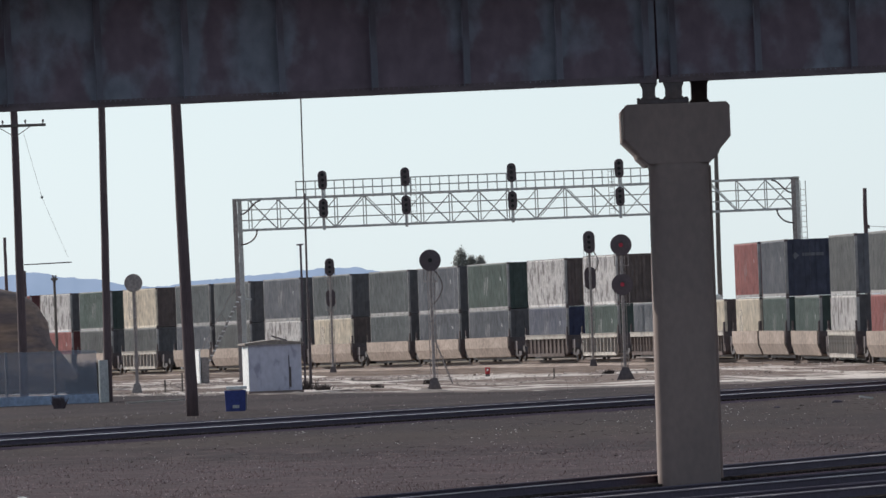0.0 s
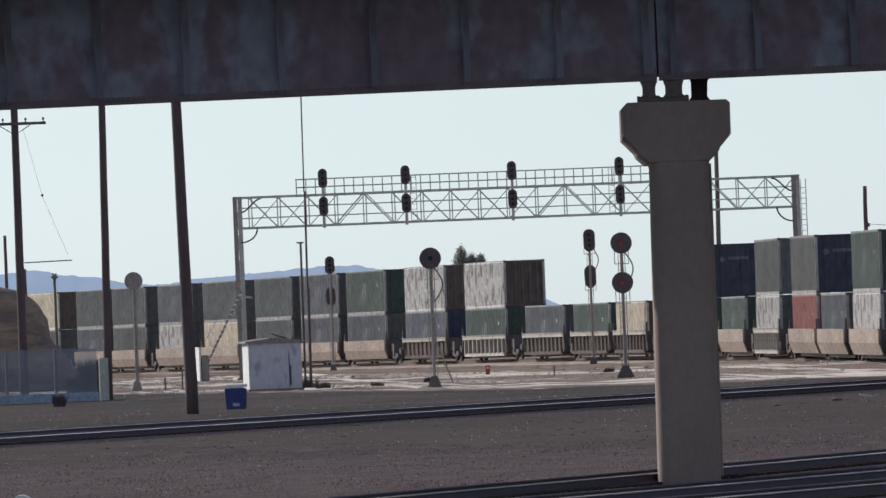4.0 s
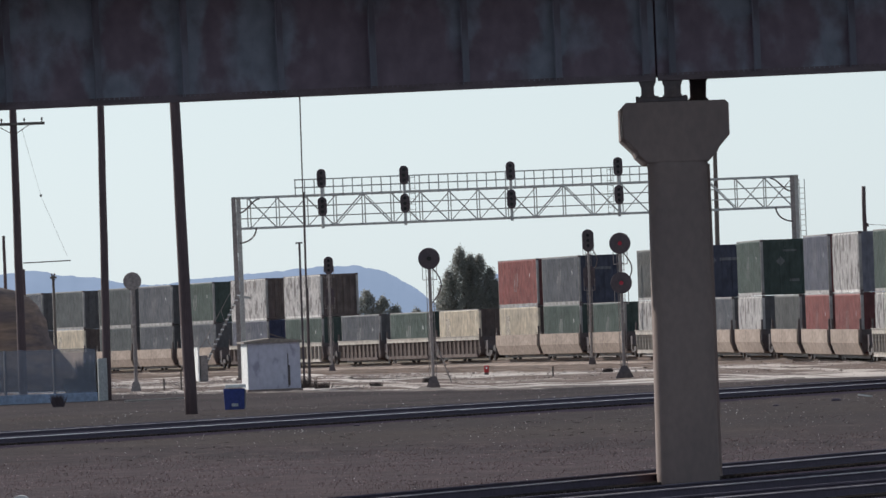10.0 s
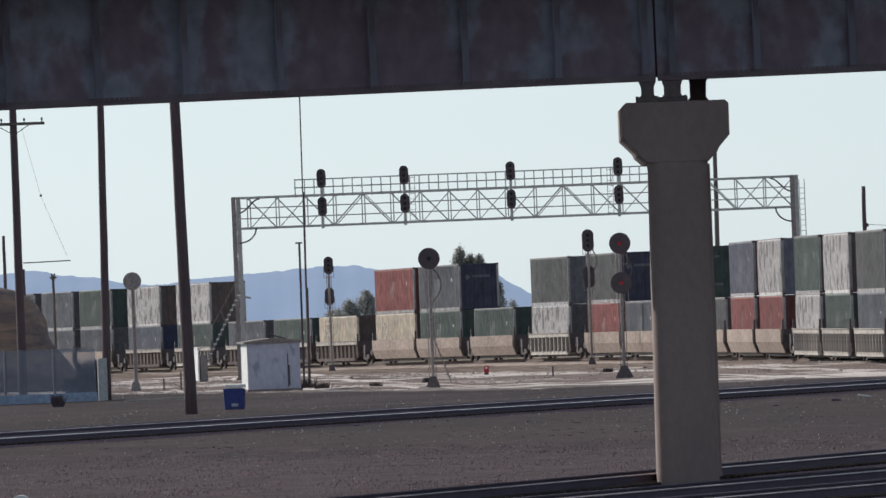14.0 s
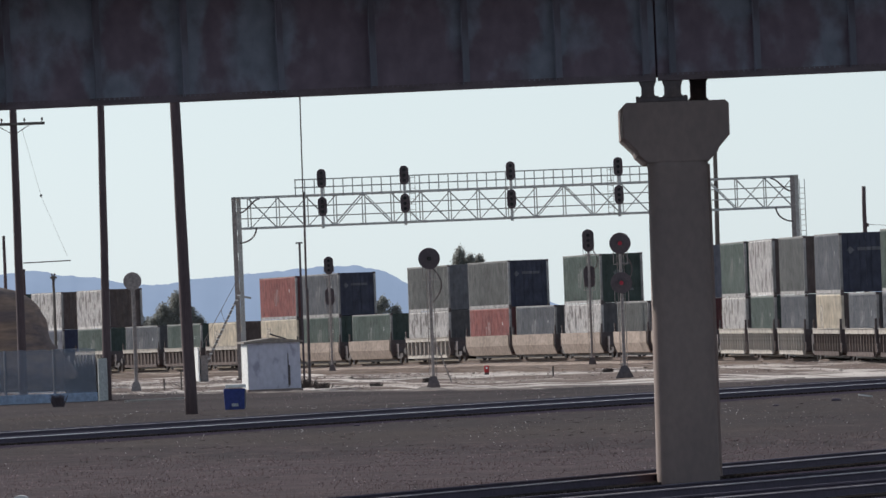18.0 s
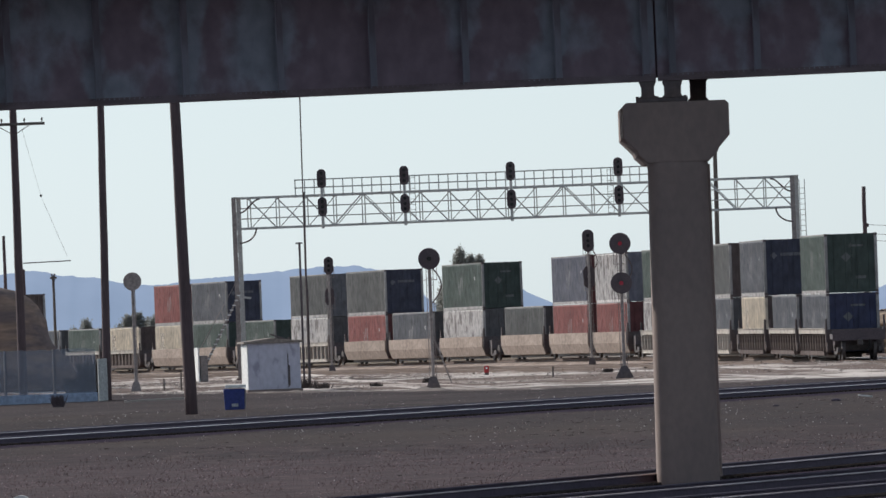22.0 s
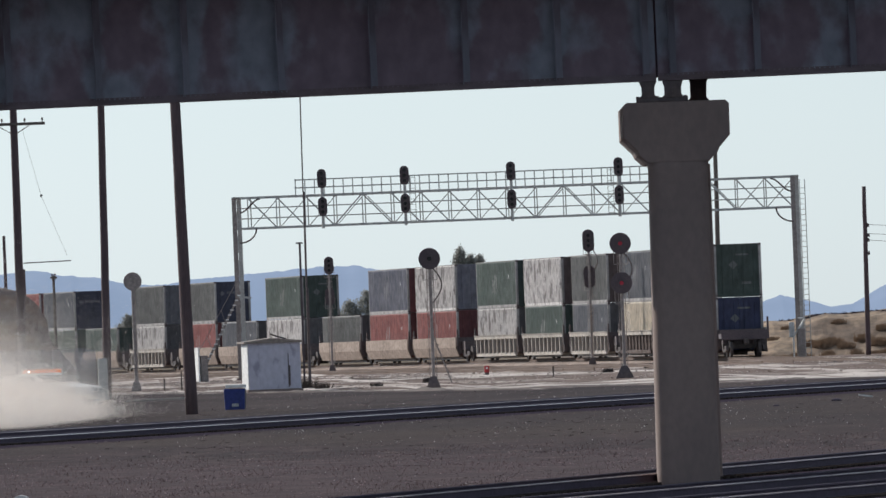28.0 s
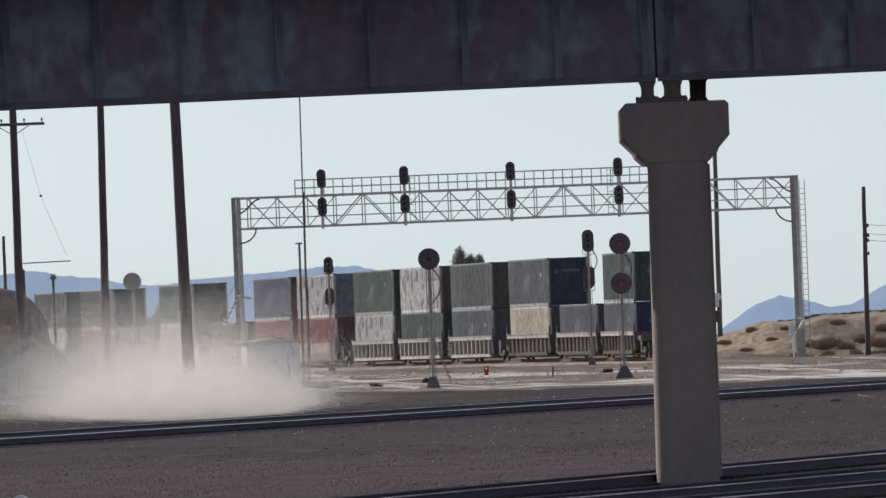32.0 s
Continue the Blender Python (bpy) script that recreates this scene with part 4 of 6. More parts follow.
p = utility_pole("slim weathered pole with a pale meter and a dark box", 17.65, 800, 14.5, 0.16, 0.1, material=GREY_WOOD)
bm = B()
rod(bm, (-0.1, -0.30, 4.0), (-0.1, -0.16, 4.0), 0.26, n=16)
box(bm, (0.3, 0.12, 0.5), (-0.14, -0.22, 3.6))
soften(bm, 0.02)
part("meter", bm, WHITE_PAINT, p, "pale round meter on a plate")
bm = B()
box(bm, (0.32, 0.25, 0.75), (-0.16, -0.25, 2.75))
soften(bm, 0.02)
part("switch_box", bm, BLACK, p, "dark switch box")
p = utility_pole("weathered dark pole with insulators and thin wires", 25.7, 758, 10.2, 0.15, 0.1)
for z, rr in ((7.9, 0.08), (7.3, 0.1), (7.0, 0.08), (6.2, 0.07)):
    bm = B()
    bar(bm, (0.0, -0.05, z), (0.28, -0.05, z), 0.05)
    rod(bm, (0.26, -0.05, z - 0.1), (0.26, -0.05, z + 0.12), rr, rr * 0.7)
    part("insulator", bm, DARK_STEEL, p)
for z, sag in ((7.95, 0.7), (7.4, 0.75), (7.0, 0.8)):
    bm = B()
    pipe(bm, [(0.26 + 26 * k / 12, -0.05 + 20 * k / 12, z - sag * math.sin(math.pi * k / 12)) for k in range(13)], 0.014, 5)
    part("wire", bm, BLACK, p)
utility_pole("short distant wooden pole", -25.1, 800, 6.75, 0.1, material=GREY_WOOD, arm=(6.6, -0.22, 0.22))
utility_pole("short distant dark wooden pole", -28.2, 800, 9.4, 0.12)
utility_pole("short distant dark wooden pole", -27.0, 800, 7.2, 0.12)


def antenna():
    t = thing("antenna_mast", "very thin tall steel antenna mast by the signal house", "antenna mast", (-6.45, 580, level(580)))
    for z0, z1, r in ((0, 4.5, 0.07), (4.5, 9.0, 0.05), (9.0, 15.5, 0.032)):
        bm = B()
        rod(bm, (0.03, 0, z0 - (0.2 if z0 == 0 else 0)), (0.06, 0, z1), r)
        part("tube", bm, DARK_STEEL, t)
    t = thing("steel_post", "dark square steel post with a flat top", "post", (-6.66, 579.4, level(579)))
    bm = B()
    box(bm, (0.10, 0.10, 6.7), (0, 0, 3.25))
    part("shaft", bm, BLACK, t)
    bm = B()
    box(bm, (0.32, 0.22, 0.07), (-0.02, 0, 6.62))
    part("top_plate", bm, BLACK, t)


antenna()


# ---- yard furniture ----
def signal_house():
    t = thing("signal_house", "white sheet-steel signal house with chipped paint and a low roof", "signal house", (-7.85, 556, level(556) - 0.06), rz=9)
    bm = B()
    box(bm, (2.36, 2.0, 2.12), (0, 0, 1.18))
    soften(bm, 0.02)
    part("body", bm, WHITE_SHED, t)
    # The sunlit end's brightness is put in as an added whiter panel.
    bm = B()
    box(bm, (0.02, 1.94, 2.02), (-1.193, 0, 1.18))
    soften(bm, 0.004)
    part("end_wall", bm, WHITE_PAINT, t, "end wall with sunlight put in as whiter paint")
    bm = B()
    box(bm, (2.5, 2.2, 0.16), (0, 0, 0.08))
    part("plinth", bm, CONCRETE, t)
    bm = B()
    prism(bm, ((-1.36, 2.22), (1.30, 2.22), (1.30, 2.30), (-0.1, 2.44), (-1.36, 2.30)), -1.15, 1.15)
    part("roof", bm, SHED_ROOF, t)
    bm = B()
    box(bm, (0.03, 0.03, 1.5), (0.62, -1.02, 0.98))
    box(bm, (0.08, 0.03, 0.9), (0.66, -1.015, 0.75))
    part("door_edge", bm, DARK_STEEL, t, "dark rust-streaked door edge")
    bm = B()
    box(bm, (1.25, 0.02, 1.85), (-0.05, -1.01, 1.16))
    soften(bm, 0.005)
    part("door", bm, WHITE_SHED, t)
    bm = B()
    pipe(bm, [(-0.15, -1.0, 2.62), (0.1, -1.05, 2.52), (0.55, -1.1, 2.38)], 0.035)
    part("roof_pipe", bm, DARK_STEEL, t)


signal_house()


def blue_bin():
    t = thing("blue_bin", "square dark blue plastic bin with a pale lid edge", "bin", (-8.36, 487, 0.0))
    bm = B()
    loft(bm, [[(a * 0.38, b * 0.36, 0.04) for a, b in ((-1, -1), (1, -1), (1, 1), (-1, 1))], [(a * 0.42, b * 0.4, 0.86) for a, b in ((-1, -1), (1, -1), (1, 1), (-1, 1))]])
    bmesh.ops.recalc_face_normals(bm, faces=bm.faces)
    soften(bm, 0.03, 2)
    part("tub", bm, BLUE_PAINT, t)
    bm = B()
    box(bm, (0.80, 0.84, 0.13), (0.06, 0, 0.95))
    soften(bm, 0.015)
    part("lid", bm, WHITE_PAINT, t, "pale weathered lid")
    bm = B()
    box(bm, (0.26, 0.01, 0.12), (0.02, -0.385, 0.22))
    part("sticker", bm, GALV, t)
    bm = B()
    box(bm, (0.05, 0.66, 0.74), (0.425, 0, 0.44), Matrix.Rotation(0.045, 4, "Y"))
    soften(bm, 0.012)
    part("side_panel", bm, GREY_PAINT, t, "pale grey side panel")


blue_bin()


def white_post():
    t = thing("white_cabinet", "narrow white cabinet flaking to bare metal", "cabinet", (-14.0, 695, level(695)), rz=10)
    bm = B()
    box(bm, (0.08, 2.0, 1.86), (0, 0, 0.93))
    soften(bm, 0.02)
    part("case", bm, WHITE_PAINT, t)
    # The cabinet's shaded front is put in as a grey box.
    bm = B()
    box(bm, (0.42, 0.5, 1.45), (0.34, -0.5, 0.73))
    soften(bm, 0.02)
    part("side_box", bm, GREY_PAINT, t, "lower grey box put in for its shaded front")
    bm = B()
    box(bm, (0.12, 2.04, 0.05), (0, 0, 1.885))
    part("cap", bm, WHITE_PAINT, t)


white_post()


def red_marker():
    t = thing("dwarf_signal", "small red dwarf signal standing in the pale gravel", "dwarf signal", (1.9, 596, level(596) - 0.05))
    bm = B()
    box(bm, (0.24, 0.25, 0.34), (0, 0, 0.33))
    soften(bm, 0.05, 2)
    part("case", bm, RED_PAINT, t)
    bm = B()
    box(bm, (0.2, 0.2, 0.16), (0, 0, 0.08))
    part("foot", bm, DARK_STEEL, t)
    bm = B()
    rod(bm, (0, -0.14, 0.38), (0, -0.125, 0.38), 0.05, n=12)
    part("lens", bm, PALE_STONE, t, "pale lens")
    for x, h in ((-12.3, 0.9), (4.9, 0.5), (-13.1, 0.6)):
        q = thing("marker_stake", "thin reddish wooden marker stake in the gravel", "stake", (x, 575, level(575)), "marker stakes")
        bm = B()
        box(bm, (0.07, 0.07, h), (0, 0, h / 2 - 0.02))
        part("stake", bm, GREY_WOOD, q)


red_marker()


def fence():
    t = thing("screen_fence", "blue-grey see-through ribbed screen fence with a pale blue base", "fence", (-27.5, 536.0, level(536) - 0.02), rz=29.5)
    n, w = 35, 0.4
    bm = B()
    ring_f = []
    for i in range(9):
        u = w * i / 8
        d = 0.022 * math.cos(2 * math.pi * i / 4)
        ring_f.append((u, d))
    loft(bm, [[(u, d, z) for u, d in ring_f] + [(u, d + 0.012, z) for u, d in ring_f[::-1]] for z in (0.42, 2.36)])
    bmesh.ops.recalc_face_normals(bm, faces=bm.faces)
    first = part("panel", bm, FENCE_STEEL, t)
    for i in range(1, n):
        piece("panel", first.data, t, (w * i, 0, random.uniform(-0.03, 0.03)))
    bm = B()
    box(bm, (n * w, 0.12, 0.46), (n * w / 2, -0.02, 0.21))
    soften(bm, 0.01)
    part("base_board", bm, FENCE_BASE, t, "pale blue base board")
    for i in range(0, n + 1, 6):
        bm = B()
        box(bm, (0.1, 0.1, 2.4), (i * w, 0.14, 1.2))
        part("post", bm, DARK_STEEL, t)
    bm = B()
    box(bm, (0.44, 0.1, 1.9), (n * w + 0.29, -0.04, 0.95))
    soften(bm, 0.01)
    part("end_post", bm, GALV, t, "broad pale end post")


fence()


def mound():
    """The rounded heap of earth behind the fence."""
    bm = B()
    rings = []
    for k in range(15):
        q = k / 14
        ring = []
        for i in range(40):
            a = 2 * math.pi * i / 40
            r = float(np.interp(q, (0, 0.05, 0.26, 0.47, 0.63, 0.79, 0.9, 0.96, 1.0), (5.0, 4.9, 4.35, 3.78, 3.42, 2.85, 2.3, 1.8, 0.6))) * (1 + 0.1 * noise.noise((math.cos(a) * 2, math.sin(a) * 2, q * 3)))
            ring.append((r * math.cos(a), r * 1.25 * math.sin(a), -0.1 + 5.2 * q + 0.12 * noise.noise((math.cos(a) * 5, math.sin(a) * 5, q * 7))))
        rings.append(ring)
    loft(bm, rings)
    bmesh.ops.recalc_face_normals(bm, faces=bm.faces)
    ob = part("earth_mound", bm, EARTH, smooth=True)
    ob.matrix_basis = pose(-22.7, 600, level(600) + 0.1)
    tagged(ob, "rounded heap of brown earth behind the fence", "mound")


mound()


def tuft(bm, x, y, z, h, n, spread):
    for i in range(n):
        a, r = random.uniform(0, 6.28), random.uniform(0, spread)
        b = Vector((x + r * math.cos(a), y + r * math.sin(a), z))
        tip = b + Vector((random.uniform(-0.4, 0.4) * h, random.uniform(-0.4, 0.4) * h, h * random.uniform(0.5, 1.0)))
        s = Vector((0.02, 0.0, 0.0)) * (0.6 + h)
        bm.faces.new([bm.verts.new(b - s), bm.verts.new(b + s), bm.verts.new(tip)])


def bush(label, x, y, h, spread, n, material):
    bm = B()
    tuft(bm, 0, 0, -0.02, h, n, spread)
    t = thing("bush", label, "bush", (x, y, level(y)), "dry bushes")
    part("twig_clump", bm, material, t)


for x, y, h, s in ((-16.35, 545, 1.1, 0.2), (-15.95, 545, 0.95, 0.2), (-15.55, 545, 1.95, 0.16)):
    bush("tall dark weeds behind the screen fence", x, y, h, s, 900, WEED)
bush("small dark tumbleweed against the fence base", -16.5, 526, 0.6, 0.24, 260, BLACK)
for x, y, h, s in ((-6.4, 565, 0.5, 0.5), (-5.6, 560, 0.35, 0.4), (-0.9, 570, 0.3, 0.3), (7.6, 588, 0.25, 0.3), (-3.2, 560, 0.25, 0.3)):
    bush("small dark weed clump in the gravel", x, y, h, s, 120, WEED)
for i in range(14):
    x = 18.2 + 0.85 * i + random.uniform(-0.4, 0.4)
    bush("dry brown scrub at the foot of the bank", x, 774 + random.uniform(-3.0, 0.6), random.uniform(0.2, 0.5), random.uniform(0.3, 0.7), 180, SCRUB)


def bank_scrub():
    """Dry bushes on the bank's flank, and a dark line of low brush along its crest."""
    rnd = random.Random(21)
    for x, dy, h, s in ((17.6, 12, 0.35, 0.5), (18.9, 6, 0.3, 0.5), (20.6, 9, 0.3, 0.4), (22.9, 5, 0.5, 0.6), (23.6, 4, 0.7, 0.6), (24.2, 5, 0.6, 0.7), (25.0, 3, 0.5, 0.6),
                        (26.2, 6, 0.6, 0.6), (27.1, 4, 0.7, 0.7), (27.6, 9, 0.5, 0.5), (21.6, 13, 0.3, 0.4), (19.5, 17, 0.45, 0.35), (24.9, 13, 0.35, 0.5), (28.4, 5, 0.6, 0.7)):
        bm = B()
        tuft(bm, 0, 0, -0.05, h, 420, s)
        t = thing("bush", "dry brown bush on the grassy bank", "bush", (x, 775 + dy, bank_height(x, dy)), "dry bushes")
        part("twig_clump", bm, SCRUB, t)
    bm = B()
    for i in range(260):
        x = 21.5 + 0.05 * i + rnd.uniform(-0.1, 0.1)
        tuft(bm, x, 798, bank_height(x, 23) - 0.05, rnd.uniform(0.12, 0.26), 12, 0.18)
    ob = part("crest_brush", bm, BLACK)
    tagged(ob, "dark low brush along the bank's crest", "brush", kind="stuff")


bank_scrub()


def tree(label, x, y, lobes, seed, dense=1.0):
    """An evergreen: a forked trunk, limbs, and a crown of several uneven lobes of small leaf sprays; lobes are (offset, top, bottom, radius)."""
    rnd = random.Random(seed)
    t = thing("tree", label, "tree", (x, y, level(y)), "trees behind the yard")
    main = max(q[1] for q in lobes)
    bm = B()
    rod(bm, (0, 0, -0.2), (0, 0, main * 0.45), 0.034 * main, 0.022 * main, 10)
    part("trunk", bm, BARK, t)
    limbs = B()
    verts, faces = [], []
    for dx, top, low, r in lobes:
        dy = rnd.uniform(-0.6, 0.6)
        fork, head = Vector((0, 0, max(0.3, low * 0.6))), Vector((dx, dy, top * 0.94))
        rod(limbs, fork, head, 0.10, 0.02, 6)
        sprays = int(380 * dense * (top - low) * r / 4)
        for i in range(sprays):
            q = rnd.random() ** 0.8
            z = low + (top - low) * q
            wide = r * (1.0 - q ** 2.4) ** 0.6 * (0.72 + 0.45 * noise.noise((dx * 3 + q * 4, seed, i % 7)) + 0.2 * rnd.random())
            a = rnd.uniform(0, 6.283)
            f = rnd.random() ** 0.4
            c = Vector((dx + wide * f * math.cos(a), dy + wide * f * math.sin(a), z + rnd.gauss(0, 0.12)))
            if i % 14 == 0:
                rod(limbs, Vector((dx * q, dy * q, max(0.4, z - 0.5))), c, 0.035, 0.01, 5)
            for _ in range(7):
                d = Vector((rnd.gauss(0, 1), rnd.gauss(0, 1), rnd.gauss(0.5, 0.9))).normalized() * rnd.uniform(0.11, 0.25)
                w = d.cross(Vector((rnd.gauss(0, 1), rnd.gauss(0, 1), rnd.gauss(0, 1)))).normalized() * rnd.uniform(0.03, 0.07)
                p = c + Vector((rnd.gauss(0, 0.14), rnd.gauss(0, 0.14), rnd.gauss(0, 0.14)))
                n = len(verts)
                verts += [tuple(p), tuple(p + d * 0.55 + w), tuple(p + d), tuple(p + d * 0.55 - w)]
                faces.append((n, n + 1, n + 2, n + 3))
    part("limbs", limbs, BARK, t)
    raw("crown", verts, faces, LEAF, t)


tree("tall dark green evergreen with several rounded tops behind the train", 2.4, 1150, ((-1.95, 7.7, 0.8, 1.45), (-0.85, 9.9, 1.5, 1.55), (0.15, 9.1, 1.0, 1.5), (0.95, 9.1, 1.2, 1.35), (1.9, 7.9, 0.8, 1.3), (2.6, 6.7, 0.6, 1.05), (-2.7, 5.8, 0.5, 1.0)), 1, 1.1)
tree("small dark evergreen beside the tall one", 6.35, 1156, ((0.0, 5.0, 0.6, 0.5), (0.45, 4.2, 0.4, 0.5), (-0.4, 3.8, 0.4, 0.5)), 2)
tree("low dark broad evergreen behind the train", -2.6, 1160, ((0.0, 4.4, 0.3, 1.2), (-1.0, 3.4, 0.3, 0.9), (1.0, 3.6, 0.3, 0.9)), 8)
tree("low rounded dark tree behind the train", -7.2, 1150, ((0.0, 6.1, 0.3, 2.1), (1.5, 5.5, 0.3, 1.7), (-1.6, 5.3, 0.3, 1.7), (2.7, 4.6, 0.2, 1.3), (-2.6, 4.5, 0.2, 1.2)), 3, 0.9)
tree("low rounded dark tree behind the train", -10.6, 1170, ((0.0, 4.6, 0.2, 1.5), (1.1, 3.9, 0.2, 1.3), (-1.3, 3.8, 0.2, 1.3)), 4, 0.9)
tree("broad dark tree with a pointed top at the yard's far edge", -24.9, 1150, ((0.1, 6.6, 0.2, 1.9), (1.3, 5.3, 0.2, 1.7), (-1.2, 5.6, 0.2, 1.7), (2.2, 4.3, 0.2, 1.3), (-2.0, 4.5, 0.2, 1.3)), 5, 1.3)
tree("low dark tree at the yard's far edge", -28.8, 1165, ((0.0, 5.0, 0.2, 1.5), (1.0, 4.4, 0.2, 1.3), (-0.9, 4.8, 0.2, 1.4), (1.7, 3.6, 0.2, 1.0), (-1.7, 3.9, 0.2, 1.0)), 6, 1.3)
tree("low dark tree at the yard's far edge", -33.2, 1150, ((0.0, 4.5, 0.2, 1.3), (1.2, 3.6, 0.2, 1.0), (-1.2, 3.8, 0.2, 1.0)), 7, 0.8)


# ---- loose stones and litter ----
def bed_of_stones(name, label, material, count, x0, x1, y0, y1, lo, hi, seed):
    """Many loose stones, each a small uneven lump lying on the ground."""
    rnd = np.random.RandomState(seed)
    x, y = rnd.uniform(x0, x1, count), rnd.uniform(y0, y1, count)
    s = lo + (hi - lo) * rnd.uniform(0, 1, count) ** 2.5
    s *= np.array([0.8 + 0.7 * noise.noise((a * 0.4, b * 0.12, 5.0)) for a, b in zip(x, y)]).clip(0.25, 1.5)
    z = np.array([level(b) + relief(a, b) for a, b in zip(x, y)]) + 0.15 * s
    base = np.array([(1, 0, 0), (-1, 0.2, 0), (0.1, 1, 0), (0, -1, 0.1), (0.1, 0, 0.85), (0, 0, -0.5)])
    p = base[None] * rnd.uniform(0.6, 1.25, (count, 6, 3))
    a = rnd.uniform(0, 6.283, count)
    ca, sa = np.cos(a)[:, None], np.sin(a)[:, None]
    q = np.stack((p[..., 0] * ca - p[..., 1] * sa, p[..., 0] * sa + p[..., 1] * ca, p[..., 2]), axis=2) * s[:, None, None]
    q += np.stack((x, y, z), axis=1)[:, None, :]
    tri = np.array(((0, 2, 4), (2, 1, 4), (1, 3, 4), (3, 0, 4), (2, 0, 5), (1, 2, 5), (3, 1, 5), (0, 3, 5)))
    f = (tri[None] + 6 * np.arange(count)[:, None, None]).reshape(-1, 3)
    ob = raw(name, q.reshape(-1, 3).tolist(), f.tolist(), material)
    tagged(ob, label, "stones", kind="stuff")


def stones():
    rnd = random.Random(4)
    bed_of_stones("gravel_stones", "loose purplish brown stones on the gravel", STONES, 30000, -19, 19, 236, 470, 0.008, 0.026, 1)
    bed_of_stones("coarse_stones", "coarser pinkish brown stones by the near tracks", STONES, 12000, -14, 14, 232, 320, 0.010, 0.030, 6)
    bed_of_stones("road_stones", "small brown stones on the dusty road", STONES, 9000, -24, 26, 470, 560, 0.01, 0.035, 2)
    bed_of_stones("yard_stones", "pale and brown stones and clods in the yard", YARD_SHARDS, 14000, -30, 34, 552, 740, 0.015, 0.06, 3)
    for name, label, material, count, lo, hi, y0, y1 in (("pale_pebbles", "scattered pale pebbles and scraps on the gravel", PALE_STONE, 4200, 0.005, 0.024, 236, 500),):
        verts, faces = [], []
        for _ in range(count):
            y = rnd.uniform(y0, y1)
            half = 19.0 if y < 520 else 30.0
            x = rnd.uniform(-half, half)
            if noise.noise((x * 0.45, y * 0.05, 7.0)) < rnd.uniform(-0.25, 0.6):
                continue
            s = rnd.uniform(lo, hi) * (y / 420)
            z = level(y) + relief(x, y) + s * 0.25
            n = len(verts)
            for dx, dy, dz in ((1, 0, 0), (-1, 0.2, 0), (0.1, 1, 0), (0, -1, 0.1), (0.1, 0, 0.8), (0, 0, -0.6)):
                verts.append((x + s * dx * rnd.uniform(0.7, 1.2), y + s * dy, z + s * dz * rnd.uniform(0.6, 1.1)))
            for f in ((0, 2, 4), (2, 1, 4), (1, 3, 4), (3, 0, 4), (2, 0, 5), (1, 2, 5), (3, 1, 5), (0, 3, 5)):
                faces.append(tuple(n + q for q in f))
        tagged(raw(name, verts, faces, material), label, "stones", kind="stuff")
    # short dry stubble by the near tracks
    verts, faces = [], []
    for _ in range(15000):
        y = 236 + 95 * rnd.random() ** 1.4
        x = rnd.uniform(-0.047, 0.047) * y
        if noise.noise((x * 0.5, y * 0.06, 4.0)) < rnd.uniform(-0.6, 0.3):
            continue
        h, w = rnd.uniform(0.02, 0.075), rnd.uniform(0.004, 0.010)
        z, n = level(y) + relief(x, y) - 0.005, len(verts)
        verts += [(x - w, y, z), (x + w, y, z), (x + rnd.gauss(0, 0.3) * h, y + rnd.gauss(0, 0.3) * h, z + h)]
        faces.append((n, n + 1, n + 2))
    tagged(raw("dry_stubble", verts, faces, STUBBLE), "short dry pinkish stubble on the near gravel", "stubble", kind="stuff")
    # low dry weeds in the gravel, and rubble in the yard
    for name, label, material, count, lo, hi, y0, y1 in (("dry_weeds", "low dry brown weeds scattered over the gravel", WEED, 1700, 0.015, 0.05, 236, 470),
                                                       ("dark_cinders", "dark cinder clumps scattered over the gravel", WEED, 600, 0.012, 0.04, 236, 480)):
        verts, faces = [], []
        for _ in range(count):
            y = rnd.uniform(y0, y1)
            half = 19.0 if y < 520 else 30.0
            x = rnd.uniform(-half, half)
            if noise.noise((x * 0.35, y * 0.25, 11.0)) < rnd.uniform(-0.45, 0.35):
                continue
            h = rnd.uniform(lo, hi)
            z = level(y) + relief(x, y) - 0.01
            for _ in range(7):
                dx, dy = rnd.gauss(0, h * 1.1), rnd.gauss(0, h * 1.1)
                lx, w = rnd.gauss(0, h * 0.7), h * rnd.uniform(0.15, 0.4)
                n = len(verts)
                verts += [(x + dx - w, y + dy, z), (x + dx + w, y + dy + w, z), (x + dx + lx, y + dy, z + h * rnd.uniform(0.5, 1.0))]
                faces.append((n, n + 1, n + 2))
        tagged(raw(name, verts, faces, material), label, "weeds" if "weeds" in name else "cinders", kind="stuff")
    for name, label, material, count in (("pale_rubble", "pale flat rubble in the yard gravel", YARD_STONE, 1800), ("brown_rubble", "brown clods and rubble in the yard gravel", GREY_WOOD, 1800)):
        verts, faces = [], []
        for _ in range(count):
            y = rnd.uniform(552, 720)
            half = 19.0 if y < 520 else 30.0
            x = rnd.uniform(-half, half)
            w, h = rnd.uniform(0.04, 0.16), rnd.uniform(0.012, 0.04)
            z = level(y) + relief(x, y) - 0.01
            n = len(verts)
            a = rnd.uniform(0, 3.14)
            for k, r in enumerate((1, 0.8, 1.1, 0.7, 0.9)):
                q = a + k * 1.2566
                verts.append((x + w * r * math.cos(q), y + w * r * math.sin(q), z))
            for k in range(5):
                q = a + k * 1.2566 + 0.3
                verts.append((x + w * 0.55 * math.cos(q), y + w * 0.55 * math.sin(q), z + h * rnd.uniform(0.6, 1.0)))
            faces += [(n + k, n + (k + 1) % 5, n + 5 + (k + 1) % 5, n + 5 + k) for k in range(5)] + [tuple(n + 5 + k for k in range(5))]
